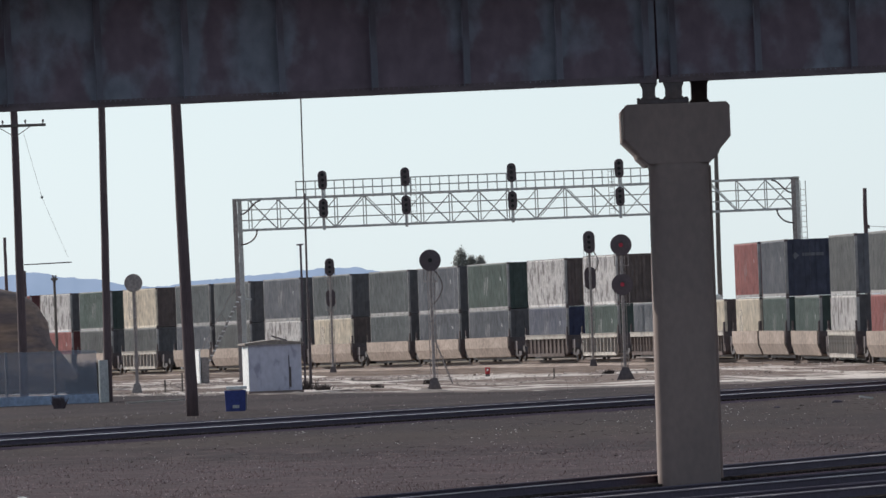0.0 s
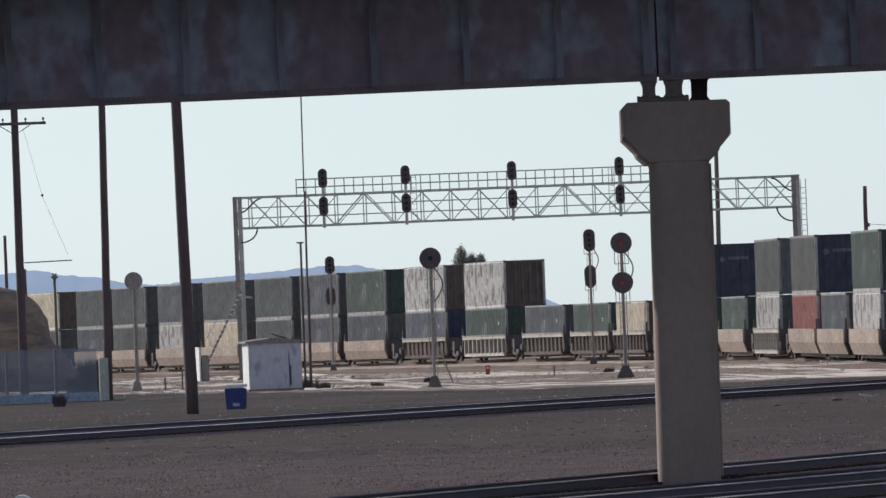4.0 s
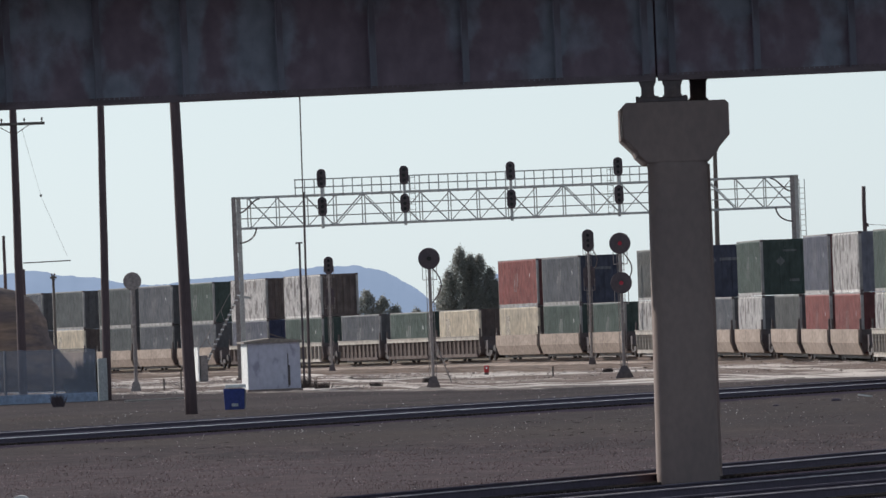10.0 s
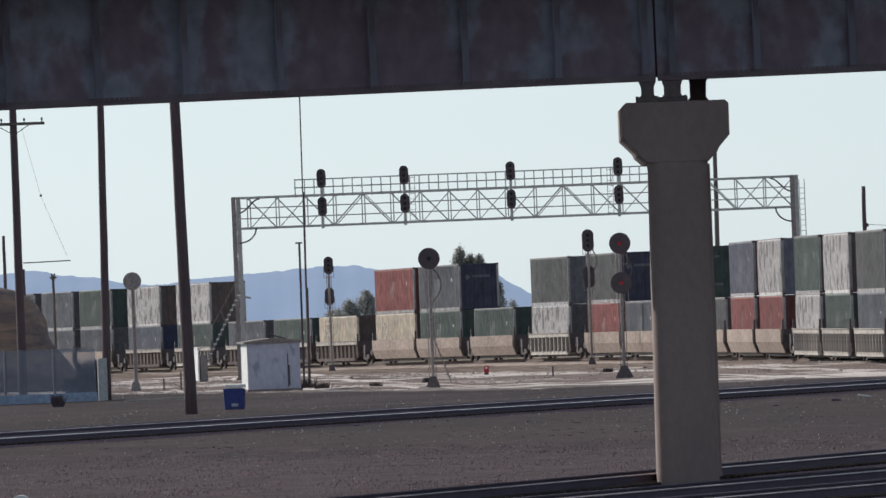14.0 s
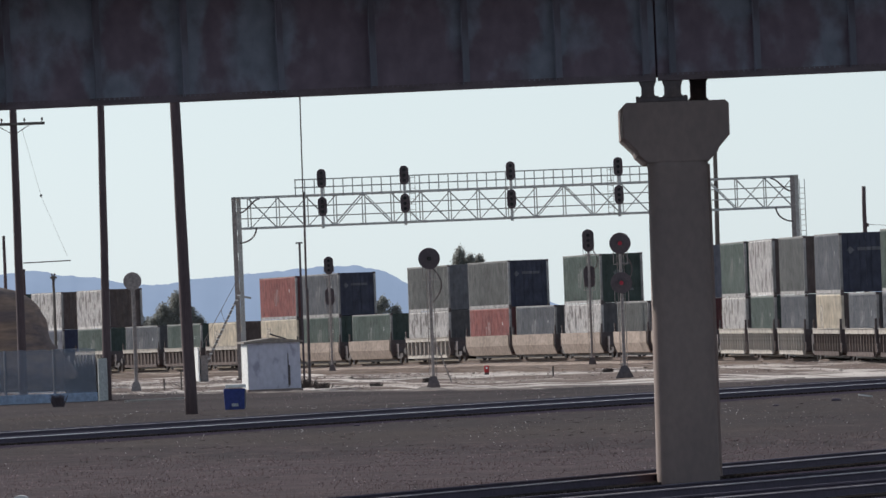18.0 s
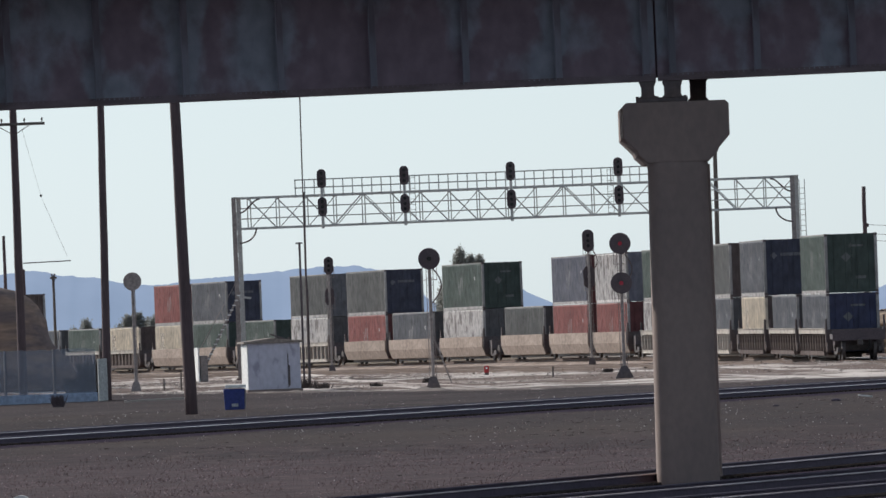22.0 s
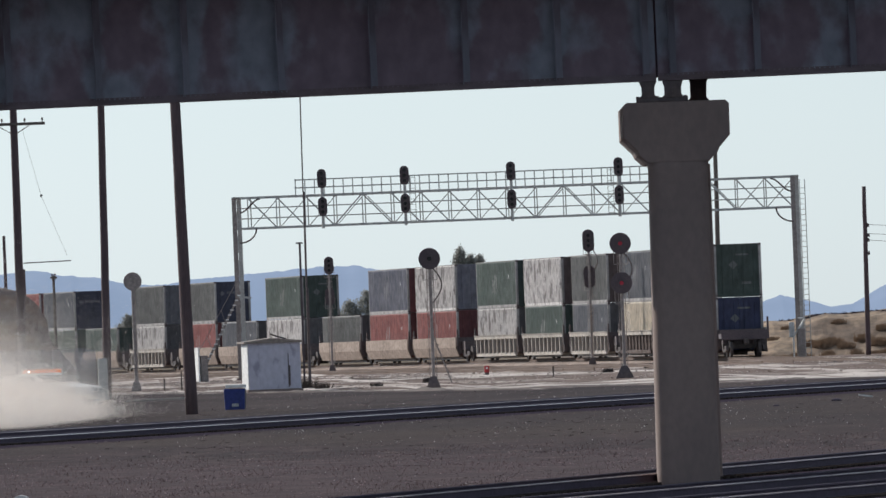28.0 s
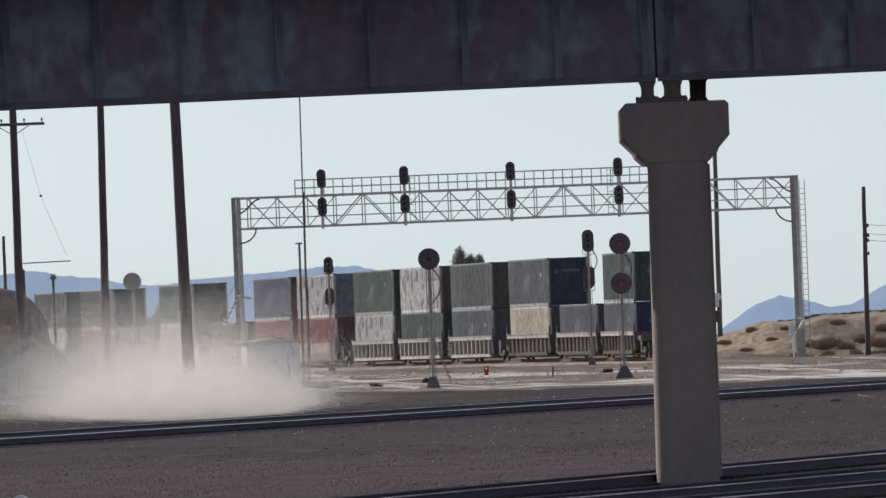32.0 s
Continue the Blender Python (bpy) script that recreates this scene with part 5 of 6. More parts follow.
        tagged(raw(name, verts, faces, material), label, "rubble", kind="stuff")
    bm = B()
    bar(bm, (0, 0, 0), (0.5, 0.1, -0.08), 0.05)
    ob = part("stick", bm, PALE_STONE)
    ob.matrix_basis = pose(14.55, 441, 0.10)
    tagged(ob, "pale splintered stick lying on the gravel", "stick")
    t = thing("concrete_pipe", "short pale concrete pipe half sunk in the gravel", "pipe", (-9.08, 262, -0.17))
    bm = B()
    rings = []
    for r, yy in ((0.26, -0.3), (0.26, 0.3), (0.15, 0.3), (0.15, -0.3)):
        rings.append([(r * math.cos(a), yy, r * math.sin(a)) for a in [2 * math.pi * k / 20 for k in range(20)]])
    loft(bm, rings + [rings[0]], caps=False)
    bmesh.ops.recalc_face_normals(bm, faces=bm.faces)
    part("pipe_wall", bm, WHITE_PAINT, t)
    for x, y, h in ((13.4, 430, 0.08), (-8.6, 390, 0.06), (11.0, 418, 0.05), (-3.0, 402, 0.045)):
        bm = B()
        bmesh.ops.create_icosphere(bm, subdivisions=2, radius=h)
        for v in bm.verts:
            v.co = Vector((v.co.x * 2.4, v.co.y * 1.4, v.co.z)) * (1 + 0.25 * noise.noise(v.co * 9))
        ob = part("earth_clod", bm, RAIL_WEB)
        ob.matrix_basis = pose(x, y, level(y) + h * 0.3)
        tagged(ob, "dark clod of cinders on the gravel", "clod", "clods")


stones()


def gravel_ridges():
    """Low broken ridges of gravel between the yard's old tracks."""
    verts, faces = [], []
    for k in range(40):
        off = 2.4 + 0.62 * k
        n = 0
        for i in range(230):
            s = -190 + 1.5 * i
            p, q = along(s), along(s + 5)
            d = (q - p).normalized()
            side = Vector((-d.y, d.x, 0))
            w = p + side * (off + 0.4 * noise.noise((s * 0.05, k, 1.0)))
            if not 542 - 2.1 * min(w.x, 3.0) < w.y < 900:
                continue
            h = max(-0.02, 0.10 * noise.noise((s * 0.05, k * 3.7, 8.0)) + 0.012 * noise.noise((s * 0.4, k, 2.0)))
            z = level(w.y) + relief(w.x, w.y)
            a, b = w - side * 0.3, w + side * 0.3
            verts += [(a.x, a.y, z - 0.03), (w.x, w.y, z + h), (b.x, b.y, z - 0.03)]
            if n:
                m = len(verts) - 6
                faces += [(m, m + 3, m + 4, m + 1), (m + 1, m + 4, m + 5, m + 2)]
            n += 1
    tagged(raw("gravel_ridges", verts, faces, GROUND), "low broken ridges of pale yard gravel", "gravel", kind="stuff")


gravel_ridges()


def road_berm():
    """A low uneven berm of dirt where the road meets the pale yard."""
    verts, faces = [], []
    for i in range(230):
        x = -14.5 + 0.13 * i
        y = 537.0 - 2.1 * min(x, 3.0) + 1.2 * noise.noise((x * 0.3, 3.0, 0.0))
        h = max(-0.03, 0.04 + 0.13 * noise.noise((x * 0.55, 9.0, 2.0)) + 0.06 * noise.noise((x * 2.3, 5.0, 2.0)))
        z = level(y) + relief(x, y)
        verts += [(x, y - 0.9, z - 0.05), (x, y - 0.3, z + 0.7 * h), (x, y, z + h), (x, y + 0.8, z - 0.05)]
        if i:
            m = 4 * i - 4
            faces += [(m + k, m + 4 + k, m + 5 + k, m + 1 + k) for k in range(3)]
    tagged(raw("dirt_berm", verts, faces, STONE), "low uneven dark dirt berm beside the yard", "berm", kind="structure")


road_berm()


def timber_baulk():
    """A long pale bar added for the edge of a pale gravel strip."""
    t = thing("timber_baulk", "long pale bar standing in for a pale gravel edge", "timber", (-13.83, 533.2, level(533) - 0.02))
    bm = B()
    bar(bm, (0, 0, 0.06), (2.4, 4.6, 0.07), 0.14, 0.12)
    soften(bm, 0.01)
    part("edge_bar", bm, YARD_STONE, t)


timber_baulk()


# ---- the train ----
LONG, WIDE, HIGH = 14.6, 2.59, 2.90
SHARED = {}


def corrugated(length, pitch, depth):
    """Points of one corrugated wall's foot line: along x, depth along y."""
    pts, n = [], int(length / pitch)
    step = length / n
    for i in range(n):
        u = -length / 2 + i * step
        pts += [(u, 0.0), (u + step * 0.40, 0.0), (u + step * 0.5, depth), (u + step * 0.9, depth)]
    pts.append((length / 2, 0.0))
    return pts


def wall_mesh(bm, pts, z0, z1, place):
    lo = [bm.verts.new(place @ Vector((u, d, z0))) for u, d in pts]
    hi = [bm.verts.new(place @ Vector((u, d, z1))) for u, d in pts]
    for i in range(len(pts) - 1):
        bm.faces.new((lo[i], lo[i + 1], hi[i + 1], hi[i]))


def container(paint, shaded_end_paint=None, ribbed_end=False, mark=0):
    """A long container: x along it, the far end at +x; its origin at the middle of its floor."""
    key = (paint, shaded_end_paint, ribbed_end, mark)
    names = {"green": "green", "shaded_green": "dark green", "slate": "slate grey", "teal": "grey-green", "navy": "navy blue", "grey": "grey", "lilac": "blue-grey", "cream": "cream", "white": "white", "red": "rust red", "blue": "dark blue", "brown": "brown"}
    # Ends take a darker paint than the sides, to put in their shade.
    shaded_end_paint = shaded_end_paint or {"green": "shaded_green", "slate": "shaded_grey", "grey": "shaded_grey", "white": "shaded_grey", "cream": "brown", "red": "maroon", "teal": "shaded_grey", "lilac": "navy"}.get(paint)
    label = names[paint] + " corrugated steel shipping container with weathered paint"
    if key in SHARED:
        return copy_thing(SHARED[key], Matrix())
    t = thing("shipping_container", label, "shipping container", group="containers on the train")
    m, e = PAINTS[paint], PAINTS[shaded_end_paint or paint]
    for s in (1, -1):
        bm = B()
        wall_mesh(bm, corrugated(LONG - 0.3, 0.36 if paint == "white" else 0.29, 0.075 if paint == "white" else 0.05), 0.16, HIGH - 0.12, Matrix.Translation((0, s * (WIDE / 2 - 0.035), 0)) @ Matrix.Rotation(math.pi if s < 0 else 0, 4, "Z"))
        part("side_wall", bm, m, t)
    for s in (1, -1):
        bm = B()
        box(bm, (LONG - 0.3, 0.09, 0.11), (0, s * (WIDE / 2 - 0.045), HIGH - 0.065))
        part("top_rail", bm, m, t)
    for s in (1, -1):
        bm = B()
        box(bm, (LONG - 0.3, 0.10, 0.17), (0, s * (WIDE / 2 - 0.05), 0.085))
        part("bottom_rail", bm, m if paint in ("cream", "white") else FRAME_PAINT, t, "" if paint in ("cream", "white") else "pale bottom rail")
    bm = B()
    box(bm, (LONG - 0.1, WIDE - 0.12, 0.04), (0, 0, HIGH - 0.045))
    part("roof", bm, m, t)
    bm = B()
    box(bm, (LONG - 0.1, WIDE - 0.2, 0.1), (0, 0, 0.09))
    part("floor", bm, PAINTS["brown"], t)
    post = None
    for sx in (1, -1):
        for sy in (1, -1):
            at = (sx * (LONG / 2 - 0.075), sy * (WIDE / 2 - 0.07), HIGH / 2)
            if post is None:
                bm = B()
                box(bm, (0.15, 0.14, HIGH - 0.24))
                soften(bm, 0.01)
                post = part("corner_post", bm, m if paint == "cream" else FRAME_PAINT, t, "pale corner post")
                post.matrix_basis = Matrix.Translation(at)
            else:
                piece("corner_post", post.data, t, at)
    for sx in (1, -1):
        for sy in (1, -1):
            bm = B()
            box(bm, (0.30, 0.06, HIGH - 0.26), (sx * (LONG / 2 - 1.35), sy * (WIDE / 2 - 0.028), HIGH / 2))
            soften(bm, 0.008)
            part("side_post", bm, m, t)
    for sy in (1, -1):
        bm = B()
        box(bm, (LONG - 0.4, 0.03, 0.05), (0, sy * (WIDE / 2 - 0.012), HIGH - 0.03))
        part("roof_edge", bm, FRAME_PAINT, t, "pale roof edge")
    cast = None
    for sx in (1, -1):
        for sy in (1, -1):
            for z in (0.06, HIGH - 0.06):
                at = (sx * (LONG / 2 - 0.09), sy * (WIDE / 2 - 0.082), z)
                if cast is None:
                    bm = B()
                    box(bm, (0.18, 0.165, 0.12))
                    cast = part("corner_casting", bm, DARK_STEEL, t)
                    cast.matrix_basis = Matrix.Translation(at)
                else:
                    piece("corner_casting", cast.data, t, at)
    for sx in (1, -1):
        for z in (0.1, HIGH - 0.1):
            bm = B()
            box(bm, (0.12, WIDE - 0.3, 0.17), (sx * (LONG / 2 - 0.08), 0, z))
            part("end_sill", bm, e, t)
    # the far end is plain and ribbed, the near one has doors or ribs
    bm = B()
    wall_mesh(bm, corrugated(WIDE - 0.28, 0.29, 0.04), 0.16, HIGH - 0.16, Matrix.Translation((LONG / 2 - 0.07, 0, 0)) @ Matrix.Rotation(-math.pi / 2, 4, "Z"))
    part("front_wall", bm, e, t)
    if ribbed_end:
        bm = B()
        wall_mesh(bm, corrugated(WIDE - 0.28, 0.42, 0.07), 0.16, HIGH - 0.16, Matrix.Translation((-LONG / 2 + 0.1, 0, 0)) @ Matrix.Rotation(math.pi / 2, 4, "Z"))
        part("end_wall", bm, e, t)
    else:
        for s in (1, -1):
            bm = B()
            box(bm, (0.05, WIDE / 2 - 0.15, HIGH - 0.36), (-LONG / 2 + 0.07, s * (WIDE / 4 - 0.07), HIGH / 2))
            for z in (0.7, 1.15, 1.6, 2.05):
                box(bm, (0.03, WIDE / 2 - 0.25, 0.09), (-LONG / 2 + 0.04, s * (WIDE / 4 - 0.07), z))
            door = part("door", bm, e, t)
            for q in (0.28, 0.86):
                bm = B()
                rod(bm, (-LONG / 2 + 0.02, s * q, 0.2), (-LONG / 2 + 0.02, s * q, HIGH - 0.2), 0.02, n=6)
                box(bm, (0.05, 0.22, 0.05), (-LONG / 2 + 0.02, s * (q - 0.08), 1.05))
                part("lock_rod", bm, e, door)
    if mark == 1:     # a pale emblem and a bar on the end
        bm = B()
        box(bm, (0.008, 0.34, 0.34), (-LONG / 2 + 0.012, 0.25, 1.75), Matrix.Rotation(math.pi / 4, 4, "X"))
        part("emblem", bm, PAINTS["teal"], t, "pale worn emblem")
        bm = B()
        box(bm, (0.008, 0.5, 0.14), (-LONG / 2 + 0.012, -0.45, 0.75))
        box(bm, (0.008, 0.7, 0.10), (-LONG / 2 + 0.012, -0.25, 2.3))
        part("mark_bar", bm, PAINTS["teal"], t, "worn pale marking")
    elif mark == 2:   # a broad bar and an emblem high on the end
        bm = B()
        box(bm, (0.008, 1.1, 0.16), (-LONG / 2 + 0.012, -0.15, 2.1))
        part("mark_bar", bm, PAINTS["slate"], t, "faded marking bar")
        bm = B()
        box(bm, (0.008, 0.26, 0.26), (-LONG / 2 + 0.012, 0.75, 2.05), Matrix.Rotation(math.pi / 4, 4, "X"))
        part("emblem", bm, PAINTS["slate"], t, "faded emblem")
    if paint == "cream":
        bm = B()
        for k, (u, z, w, hh) in enumerate(((4.2, 2.12, 1.5, 0.44), (4.2, 1.7, 1.2, 0.40), (4.2, 1.28, 1.6, 0.44), (4.3, 0.88, 1.3, 0.36))):
            box(bm, (w, 0.012, hh), (u, WIDE / 2 + 0.002, z))
        part("side_marking", bm, PAINTS["brown"], t, "dark worn side marking")
    if paint in ("green", "slate", "lilac", "red"):
        bm = B()
        box(bm, (0.22, 0.012, 0.85), (0.0, WIDE / 2 + 0.002, 1.6))
        box(bm, (0.22, 0.012, 1.15), (0.62, WIDE / 2 + 0.002, 1.45))
        box(bm, (0.22, 0.012, 0.8), (1.24, WIDE / 2 + 0.002, 1.35))
        part("side_marking", bm, FRAME_PAINT, t, "worn pale side marking")
        bm = B()
        box(bm, (0.3, 0.012, 0.22), (-LONG / 2 + 2.6, WIDE / 2 + 0.002, 1.9))
        part("side_plate", bm, WHITE_PAINT, t, "small white plate")
    SHARED[key] = t
    return t


WELL = 15.6


def well_car(kind):
    """One unit of an articulated well car: x along it; the rails' top is at z = 0."""
    if kind in SHARED:
        return copy_thing(SHARED[kind], Matrix())
    smooth = kind == "tan"
    m = {"tan": TAN_CAR, "brown": BROWN_CAR, "pale": PALE_CAR}[kind]
    t = thing("well_car", {"tan": "tan painted smooth-sided container well car", "brown": "brown rib-sided container well car", "pale": "pale dusty rib-sided container well car"}[kind], "well car", group="well cars of the train")
    half = 1.42
    for s in (1, -1):
        bm = B()
        if smooth:
            prism(bm, ((0.0, 1.52), (0.10, 1.52), (0.10, 0.86), (-0.10, 0.30), (-0.16, 0.30), (0.03, 0.88), (0.03, 1.40), (0.0, 1.40)), -WELL / 2, WELL / 2)
            bmesh.ops.transform(bm, matrix=Matrix(((0, 1, 0, 0), (s, 0, 0, s * half), (0, 0, 1, 0), (0, 0, 0, 1))), verts=bm.verts)
            bmesh.ops.recalc_face_normals(bm, faces=bm.faces)
            part("side_plate", bm, m, t)
        else:
            box(bm, (WELL, 0.12, 0.24), (0, s * half, 1.42))
            box(bm, (WELL, 0.06, 0.03), (0, s * (half + 0.09), 1.55))
            part("top_sill", bm, PALE_CAR, t, "pale top sill")
            bm = B()
            box(bm, (WELL - 1.2, 0.12, 0.2), (0, s * half, 0.34))
            part("bottom_sill", bm, m, t)
            bm = B()
            box(bm, (WELL - 0.6, 0.03, 1.0), (0, s * (half - 0.07), 0.86))
            part("side_sheet", bm, BROWN_CAR, t)
            bm = B()
            box(bm, (0.09 if kind == "brown" else 0.17, 0.10 if kind == "brown" else 0.16, 1.0))
            soften(bm, 0.01)
            first = None
            for i in range(10):
                x = -WELL / 2 + 0.9 + i * (WELL - 1.8) / 9
                if first is None:
                    first = part("rib", bm, m, t)
                    first.matrix_basis = Matrix.Translation((x, s * (half + 0.02), 0.86))
                else:
                    piece("rib", first.data, t, (x, s * (half + 0.02), 0.86))
    bm = B()
    box(bm, (WELL - 2.0, 2.5, 0.08), (0, 0, 0.31))
    part("well_floor", bm, m, t)
    # The shade under the car is put in as a dark box.
    bm = B()
    box(bm, (WELL - 0.6, 1.3, 0.16), (0, 0.3, 0.19))
    part("shade_box", bm, WHEEL, t, "dark box standing in for shade under the car")
    for s in (1, -1):
        bm = B()
        box(bm, (0.12, 2.7, 1.05), (s * (WELL / 2 - 0.1), 0, 0.98))
        # A second dark box is added to darken the gap between cars.
        box(bm, (1.25, 2.2, 0.55), (s * (WELL / 2 + 0.55), 0, 0.98))
        part("end_bulkhead", bm, DARK_STEEL, t, "dark end bulkhead with a box filling the gap")
        bm = B()
        box(bm, (0.12, 0.1, 1.15), (s * (WELL / 2 + 0.12), half - 0.02, 1.45))
        box(bm, (0.5, 0.1, 0.06), (s * (WELL / 2 + 0.02), half - 0.02, 1.62))
        part("end_post", bm, DARK_STEEL, t, "dark end handhold post")
    # a truck with two wheelsets under the near joint
    bm = B()
    for s in (1, -1):
        prism(bm, ((-1.2, 0.62), (1.2, 0.62), (1.25, 0.4), (0.5, 0.28), (-0.5, 0.28), (-1.25, 0.4)), s * 1.0 - 0.07, s * 1.0 + 0.07)
    box(bm, (0.45, 2.3, 0.3), (0, 0, 0.6))
    bogie = part("bogie", bm, WHEEL, t, "dark cast steel bogie")
    bogie.matrix_basis = Matrix.Translation((-WELL / 2 - 1.2, 0, 0))
    wheel = None
    for x in (-0.88, 0.88):
        for s in (1, -1):
            if wheel is None:
                bm = B()
                rod(bm, (0, -0.065, 0), (0, 0.065, 0), 0.46, n=20)
                rod(bm, (0, 0.05, 0), (0, 0.09, 0), 0.49, n=20)
                wheel = part("wheel", bm, WHEEL, bogie)
                wheel.matrix_basis = Matrix.Translation((x, s * 0.76, 0.46))
            else:
                piece("wheel", wheel.data, bogie, (x, s * 0.76, 0.46), Matrix.Rotation(math.pi, 4, "Z") if s < 0 else None)
    SHARED[kind] = t
    return t


# From the train's last unit forward: where its containers' far end stands at 0 s, the upper and the lower container, the car.
# A container is (paint, end paint darkened for shade, ribbed end, marking).
g, sl, gy, cr, wh, rd = ("green",), ("slate",), ("grey",), ("cream",), ("white",), ("red",)
UNITS = ((-426.0, ("green", "shaded_green", False, 1), ("slate", "blue", False, 1), "brown"), (-408.0, None, sl, "brown"), (-388.9, ("slate", "navy", False, 2), cr, "brown"),
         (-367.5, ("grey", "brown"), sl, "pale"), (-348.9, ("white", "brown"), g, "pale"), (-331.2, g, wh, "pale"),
         (-308.8, ("white", "lilac"), rd, "tan"), (-291.1, ("lilac", "maroon"), rd, "tan"), (-272.8, None, gy, "tan"), (-250.3, ("green", "shaded_green", False, 1), wh, "tan"),
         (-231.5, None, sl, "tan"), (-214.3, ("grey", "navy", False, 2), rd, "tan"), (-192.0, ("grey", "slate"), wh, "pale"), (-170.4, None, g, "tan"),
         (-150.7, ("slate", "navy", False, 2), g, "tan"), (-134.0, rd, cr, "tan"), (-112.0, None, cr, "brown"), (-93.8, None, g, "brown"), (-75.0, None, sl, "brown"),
         (-52.8, ("white", "brown", True, 0), g, "pale"), (-30.8, ("white", "brown", True, 0), ("lilac", "blue"), "brown"), (-8.5, ("green", "shaded_green"), sl, "tan"),
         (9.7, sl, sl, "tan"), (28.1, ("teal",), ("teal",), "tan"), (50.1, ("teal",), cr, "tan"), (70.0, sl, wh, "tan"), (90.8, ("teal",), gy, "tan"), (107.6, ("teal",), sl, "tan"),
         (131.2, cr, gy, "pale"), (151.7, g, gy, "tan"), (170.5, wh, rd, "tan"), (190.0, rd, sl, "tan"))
SPEED = 11.4
MOVING = []


def build_train():
    for s, top, low, car in UNITS:
        MOVING.append((well_car(car), s, 0.0))
        if low:
            MOVING.append((container(*low), s, 0.36))
        if top:
            MOVING.append((container(*top), s, 0.36 + HIGH + 0.012))


build_train()


def rear_marker():
    """The platform and coupler behind the last car."""
    t = thing("coupler_platform", "dark steel end platform with coupler and hose behind the last car", "end platform")
    bm = B()
    box(bm, (1.6, 2.6, 0.25), (-WELL / 2 - 1.6, 0, 1.15))
    box(bm, (0.1, 0.1, 1.1), (-WELL / 2 - 2.3, -1.25, 1.6))
    box(bm, (0.1, 2.6, 0.5), (-WELL / 2 - 2.4, 0, 1.2))
    part("platform", bm, BLACK, t)
    bm = B()
    box(bm, (0.7, 0.25, 0.3), (-WELL / 2 - 2.7, 0, 0.85))
    soften(bm, 0.04)
    part("coupler", bm, WHEEL, t)
    bm = B()
    pipe(bm, [(-WELL / 2 - 2.5, -0.5, 0.95), (-WELL / 2 - 2.6, -0.5, 0.6), (-WELL / 2 - 2.6, -0.2, 0.4)], 0.03)
    part("hose", bm, RUBBER, t)
    MOVING.append((t, UNITS[0][0], 0.0))


rear_marker()


# ---- the pickup and its dust ----
TURNING = []


def pickup():
    """A white pickup, x forward, its origin on the ground under its middle."""
    t = thing("pickup_truck", "white pickup truck with an amber light bar in dust", "truck")
    bm = B()
    prism(bm, ((-2.7, 0.55), (2.6, 0.5), (2.72, 0.75), (2.68, 1.02), (1.05, 1.18), (0.9, 1.2), (-2.72, 1.2)), -0.95, 0.95)
    soften(bm, 0.05, 2)
    part("body", bm, TRUCK_WHITE, t)
    bm = B()
    rings = [[(-0.95, -0.92, 1.19), (1.1, -0.92, 1.17), (1.1, 0.92, 1.17), (-0.95, 0.92, 1.19)], [(-0.85, -0.76, 1.58), (0.35, -0.76, 1.58), (0.35, 0.76, 1.58), (-0.85, 0.76, 1.58)], [(-0.7, -0.66, 1.63), (0.2, -0.66, 1.63), (0.2, 0.66, 1.63), (-0.7, 0.66, 1.63)]]
    loft(bm, rings)
    bmesh.ops.recalc_face_normals(bm, faces=bm.faces)
    soften(bm, 0.03)
    part("cab", bm, TRUCK_WHITE, t)
    bm = B()
    loft(bm, [[(1.05, -0.78, 1.25), (1.05, 0.78, 1.25), (1.07, 0.78, 1.25), (1.07, -0.78, 1.25)], [(0.42, -0.68, 1.55), (0.42, 0.68, 1.55), (0.45, 0.68, 1.55), (0.45, -0.68, 1.55)]])
    bmesh.ops.recalc_face_normals(bm, faces=bm.faces)
    part("windscreen", bm, GLASS, t, "dark windscreen")
    for s in (1, -1):
        bm = B()
        loft(bm, [[(-0.7, s * 0.915, 1.26), (0.75, s * 0.915, 1.26), (0.75, s * 0.925, 1.26), (-0.7, s * 0.925, 1.26)], [(-0.68, s * 0.80, 1.51), (0.3, s * 0.80, 1.51), (0.3, s * 0.81, 1.51), (-0.68, s * 0.81, 1.51)]])
        bmesh.ops.recalc_face_normals(bm, faces=bm.faces)
        part("side_window", bm, GLASS, t)
        bm = B()
        box(bm, (0.06, 0.4, 0.2), (2.69, s * 0.68, 0.85))
        part("headlight", bm, GALV, t)
        for x in (-1.7, 1.75):
            bm = B()
            rod(bm, (0, s * 0.72, 0), (0, s * 0.97, 0), 0.38, n=20)
            w = part("wheel", bm, RUBBER, t)
            w.matrix_basis = Matrix.Translation((x, 0, 0.38))
            TURNING.append((w, x))
            bm = B()
            rod(bm, (0, s * 0.965, 0), (0, s * 0.985, 0), 0.22, n=16)
            for k in range(5):
                a = 1.2566 * k
                box(bm, (0.05, 0.02, 0.05), (0.13 * math.cos(a), s * 0.99, 0.13 * math.sin(a)))
            part("rim", bm, GALV, w)
    bm = B()
    box(bm, (0.42, 1.72, 0.16), (-0.1, 0, 1.705))
    soften(bm, 0.03)
    bar_ob = part("light_bar", bm, AMBER, t, "amber roof light bar")
    bm = B()
    box(bm, (0.07, 0.07, 0.07), (0.12, -0.84, 1.69))
    part("strobe", bm, STROBE, bar_ob, "small bright white strobe")
    bm = B()
    for x in (-2.65, -1.0):
        box(bm, (0.08, 1.8, 0.35), (x, 0, 1.3))
    part("bed_rail", bm, TRUCK_WHITE, t)
    return t


TRUCK = pickup()


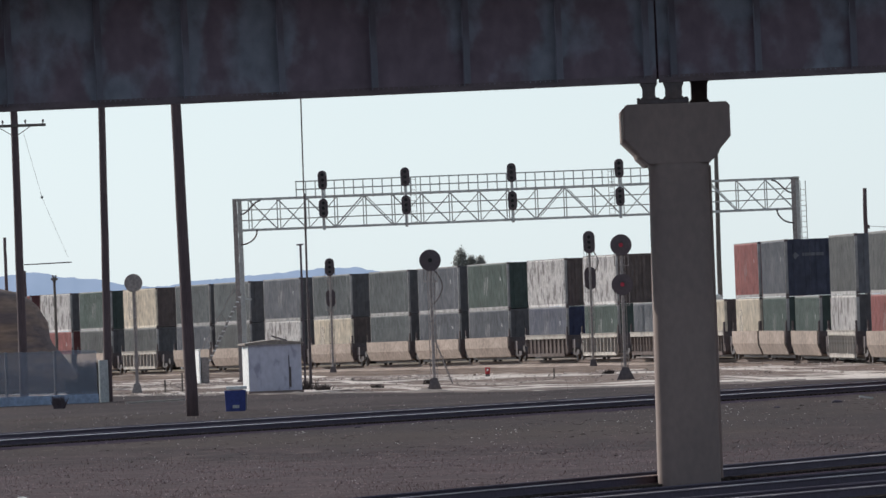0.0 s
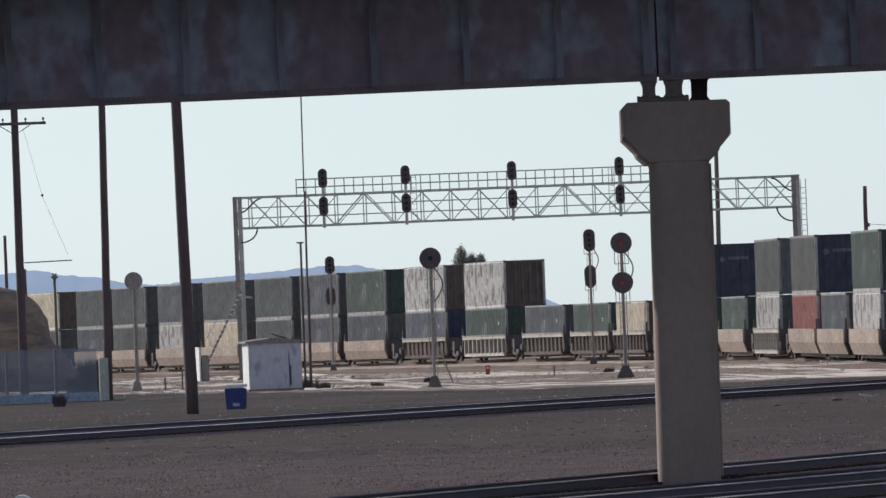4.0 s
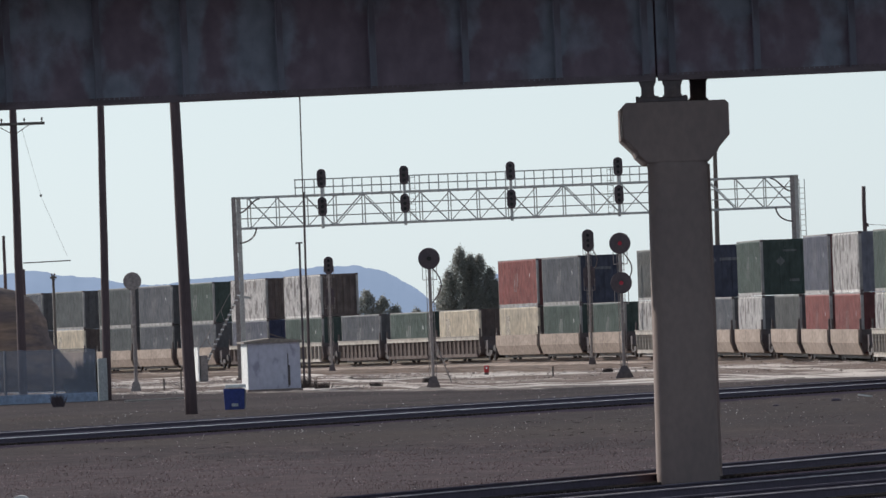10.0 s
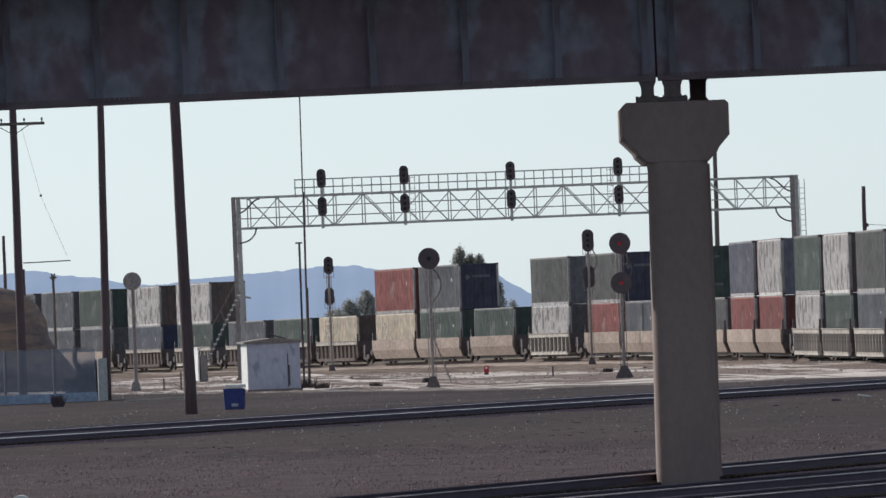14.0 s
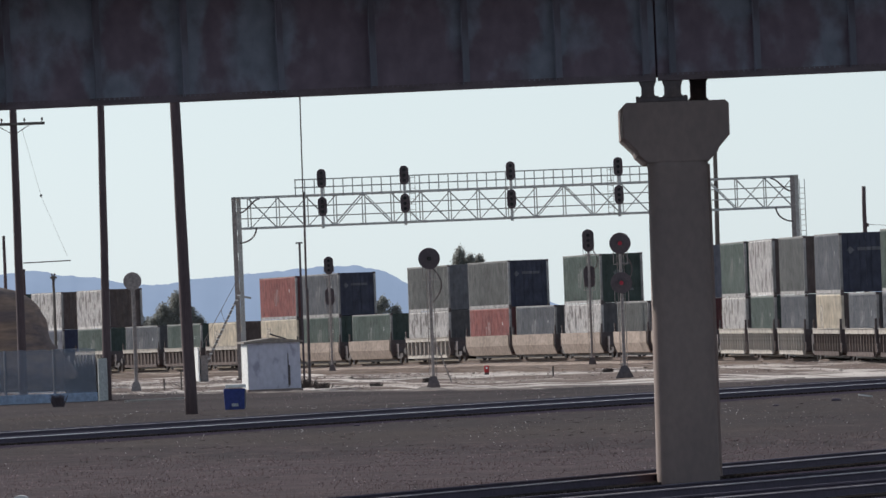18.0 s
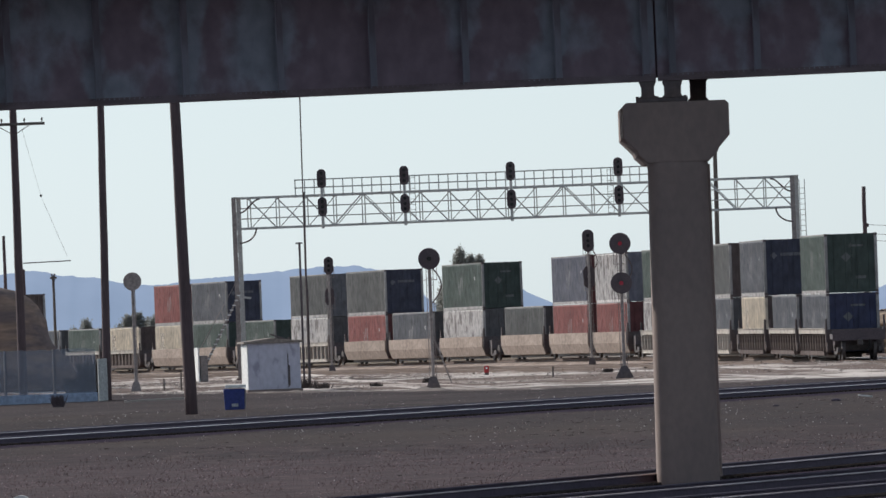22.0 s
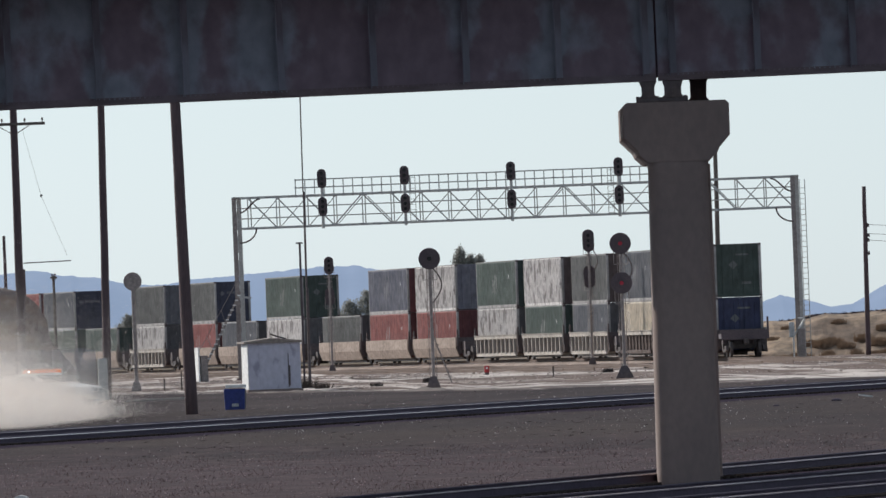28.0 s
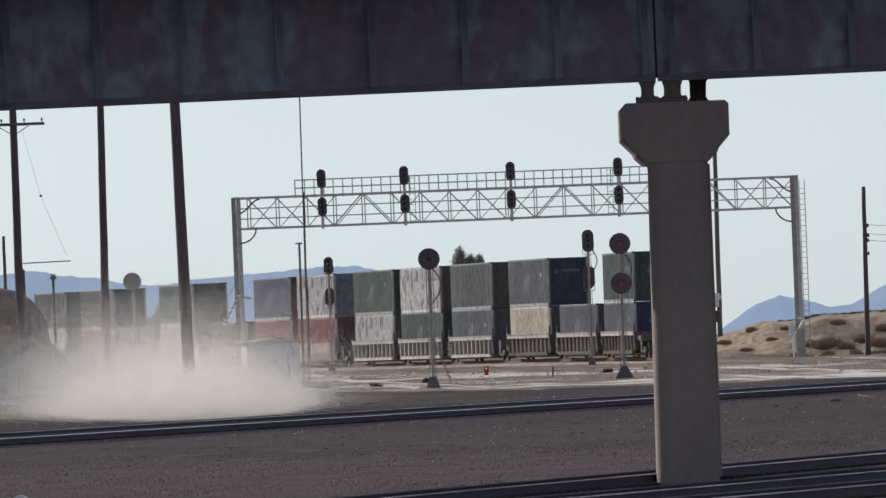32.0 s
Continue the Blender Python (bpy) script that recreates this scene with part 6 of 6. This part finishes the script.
def dust_puffs():
    """Airborne dust as clouds of very fine wisps; denser towards the ground and the middle."""
    kinds = []
    rnd = np.random.RandomState(11)
    for spread, count, big in (((1.5, 7.0, 0.5), 76000, 1.25), ((1.6, 8.0, 0.85), 70000, 0.85), ((2.9, 9.0, 2.3), 60000, 0.62)):
        c = rnd.normal(size=(count, 3)) * np.array(spread)
        # wisps: pull the flecks towards a few centres
        hubs = rnd.normal(size=(16, 3)) * np.array(spread)
        w = rnd.uniform(0.0, 0.75, (count, 1))
        c = c * (1 - w) + hubs[rnd.randint(0, 16, count)] * w
        c[:, 2] = np.abs(c[:, 2])
        u = rnd.normal(size=(count, 3))
        u /= np.linalg.norm(u, axis=1, keepdims=True)
        v = np.cross(u, rnd.normal(size=(count, 3)))
        v /= np.linalg.norm(v, axis=1, keepdims=True)
        s = rnd.uniform(0.10, 0.22, (count, 1))
        w = rnd.uniform(0.00055, 0.00095, (count, 1)) * big
        pts = np.stack((c + u * s, c - u * s + v * w, c - u * s - v * w), axis=1).reshape(-1, 3)
        me = bpy.data.meshes.new("dust_cloud")
        me.from_pydata([tuple(p) for p in pts], [], [(3 * i, 3 * i + 1, 3 * i + 2) for i in range(count)])
        me.materials.append(DUST)
        kinds.append(me)
    out = []
    for i in range(48):
        ob = new("dust_cloud", kinds[i % 3])
        tagged(ob, "drifting pale tan dust raised by the truck", "dust cloud", "dust clouds", "stuff")
        out.append(ob)
    return out


PUFFS = dust_puffs()


def motions():
    """The train runs away along its line; the pickup comes out of the dust."""
    for ob, s, z in MOVING:
        rows = []
        for i in range(33):
            t = float(i)
            mid = s - LONG / 2 + SPEED * t
            a, b = along(mid - 7.5), along(mid + 7.5)
            d = b - a
            c = (a + b) / 2
            rows.append((t, pose(c.x, c.y, c.z + z, 0, -math.degrees(math.atan2(d.z, math.hypot(d.x, d.y))), math.degrees(math.atan2(d.y, d.x)))))
        walk(ob, rows)

    def truck_at(t):
        go = t - 27.5
        return (-17.40 + (1.88 * go if go > 0 else 3.0 * go), 508.0 - 2.4 * go)
    heading = math.degrees(math.atan2(-2.4, 1.88))
    rows = []
    for t in (0.0, 23.0, 24.0, 25.0, 26.0, 27.0, 27.5, 28.0, 29.0, 30.0, 31.0, 32.0):
        x, y = truck_at(max(t, 23.0))
        rows.append((t, pose(x, y, level(y), 0, 0, heading + 1.2 * math.sin(t * 2.1))))
    walk(TRUCK, rows)
    for wheel, x in TURNING:
        rows = [(0.0, pose(x, 0, 0.38))]
        for i in range(61):
            t = 23.0 + 0.15 * i
            go = math.dist(truck_at(t), truck_at(23.0))
            rows.append((t, pose(x, 0, 0.38, 0, math.degrees(go / 0.38), 0)))
        walk(wheel, rows)
    # the dust rolls along with the truck and spreads out before, behind and over it
    rr = random.Random(9)
    for i, ob in enumerate(PUFFS):
        kind = i % 3
        ahead = rr.triangular(*((-3.6, 0.9, -0.2), (-6.0, -2.0, -3.2), (-6.8, -1.2, -3.6))[kind])
        pace = rr.uniform(*((1.0, 1.12), (1.12, 1.36), (1.1, 1.5))[kind])
        if i % 6 == 1:
            ahead, pace = rr.uniform(-1.7, -0.3), rr.uniform(1.08, 1.25)
        deep, turn, rise = rr.uniform(*((-64.0, -30.0), (-60.0, -18.0), (-50.0, -4.0))[kind]), rr.choice((0, 180)) + rr.uniform(-5, 5), rr.uniform(0.0, 0.05)
        rows = []
        for t in (0.0, 24.0, 25.0, 25.5, 26.0, 26.5, 27.0, 27.5, 28.0, 29.0, 30.0, 31.0, 32.0):
            go = max(t, 24.0) - 27.5
            y = 504.8 + 1.2 * go
            x = -17.1 + ahead + (1.80 * pace * go if go > 0 else 3.9 * go)
            rows.append((t, pose(x, y + deep, level(y) + 0.02 + rise * max(0.0, t - 26.0), 0, 0, turn + 0.8 * max(0.0, t - 27.5))))
        walk(ob, rows)


motions()
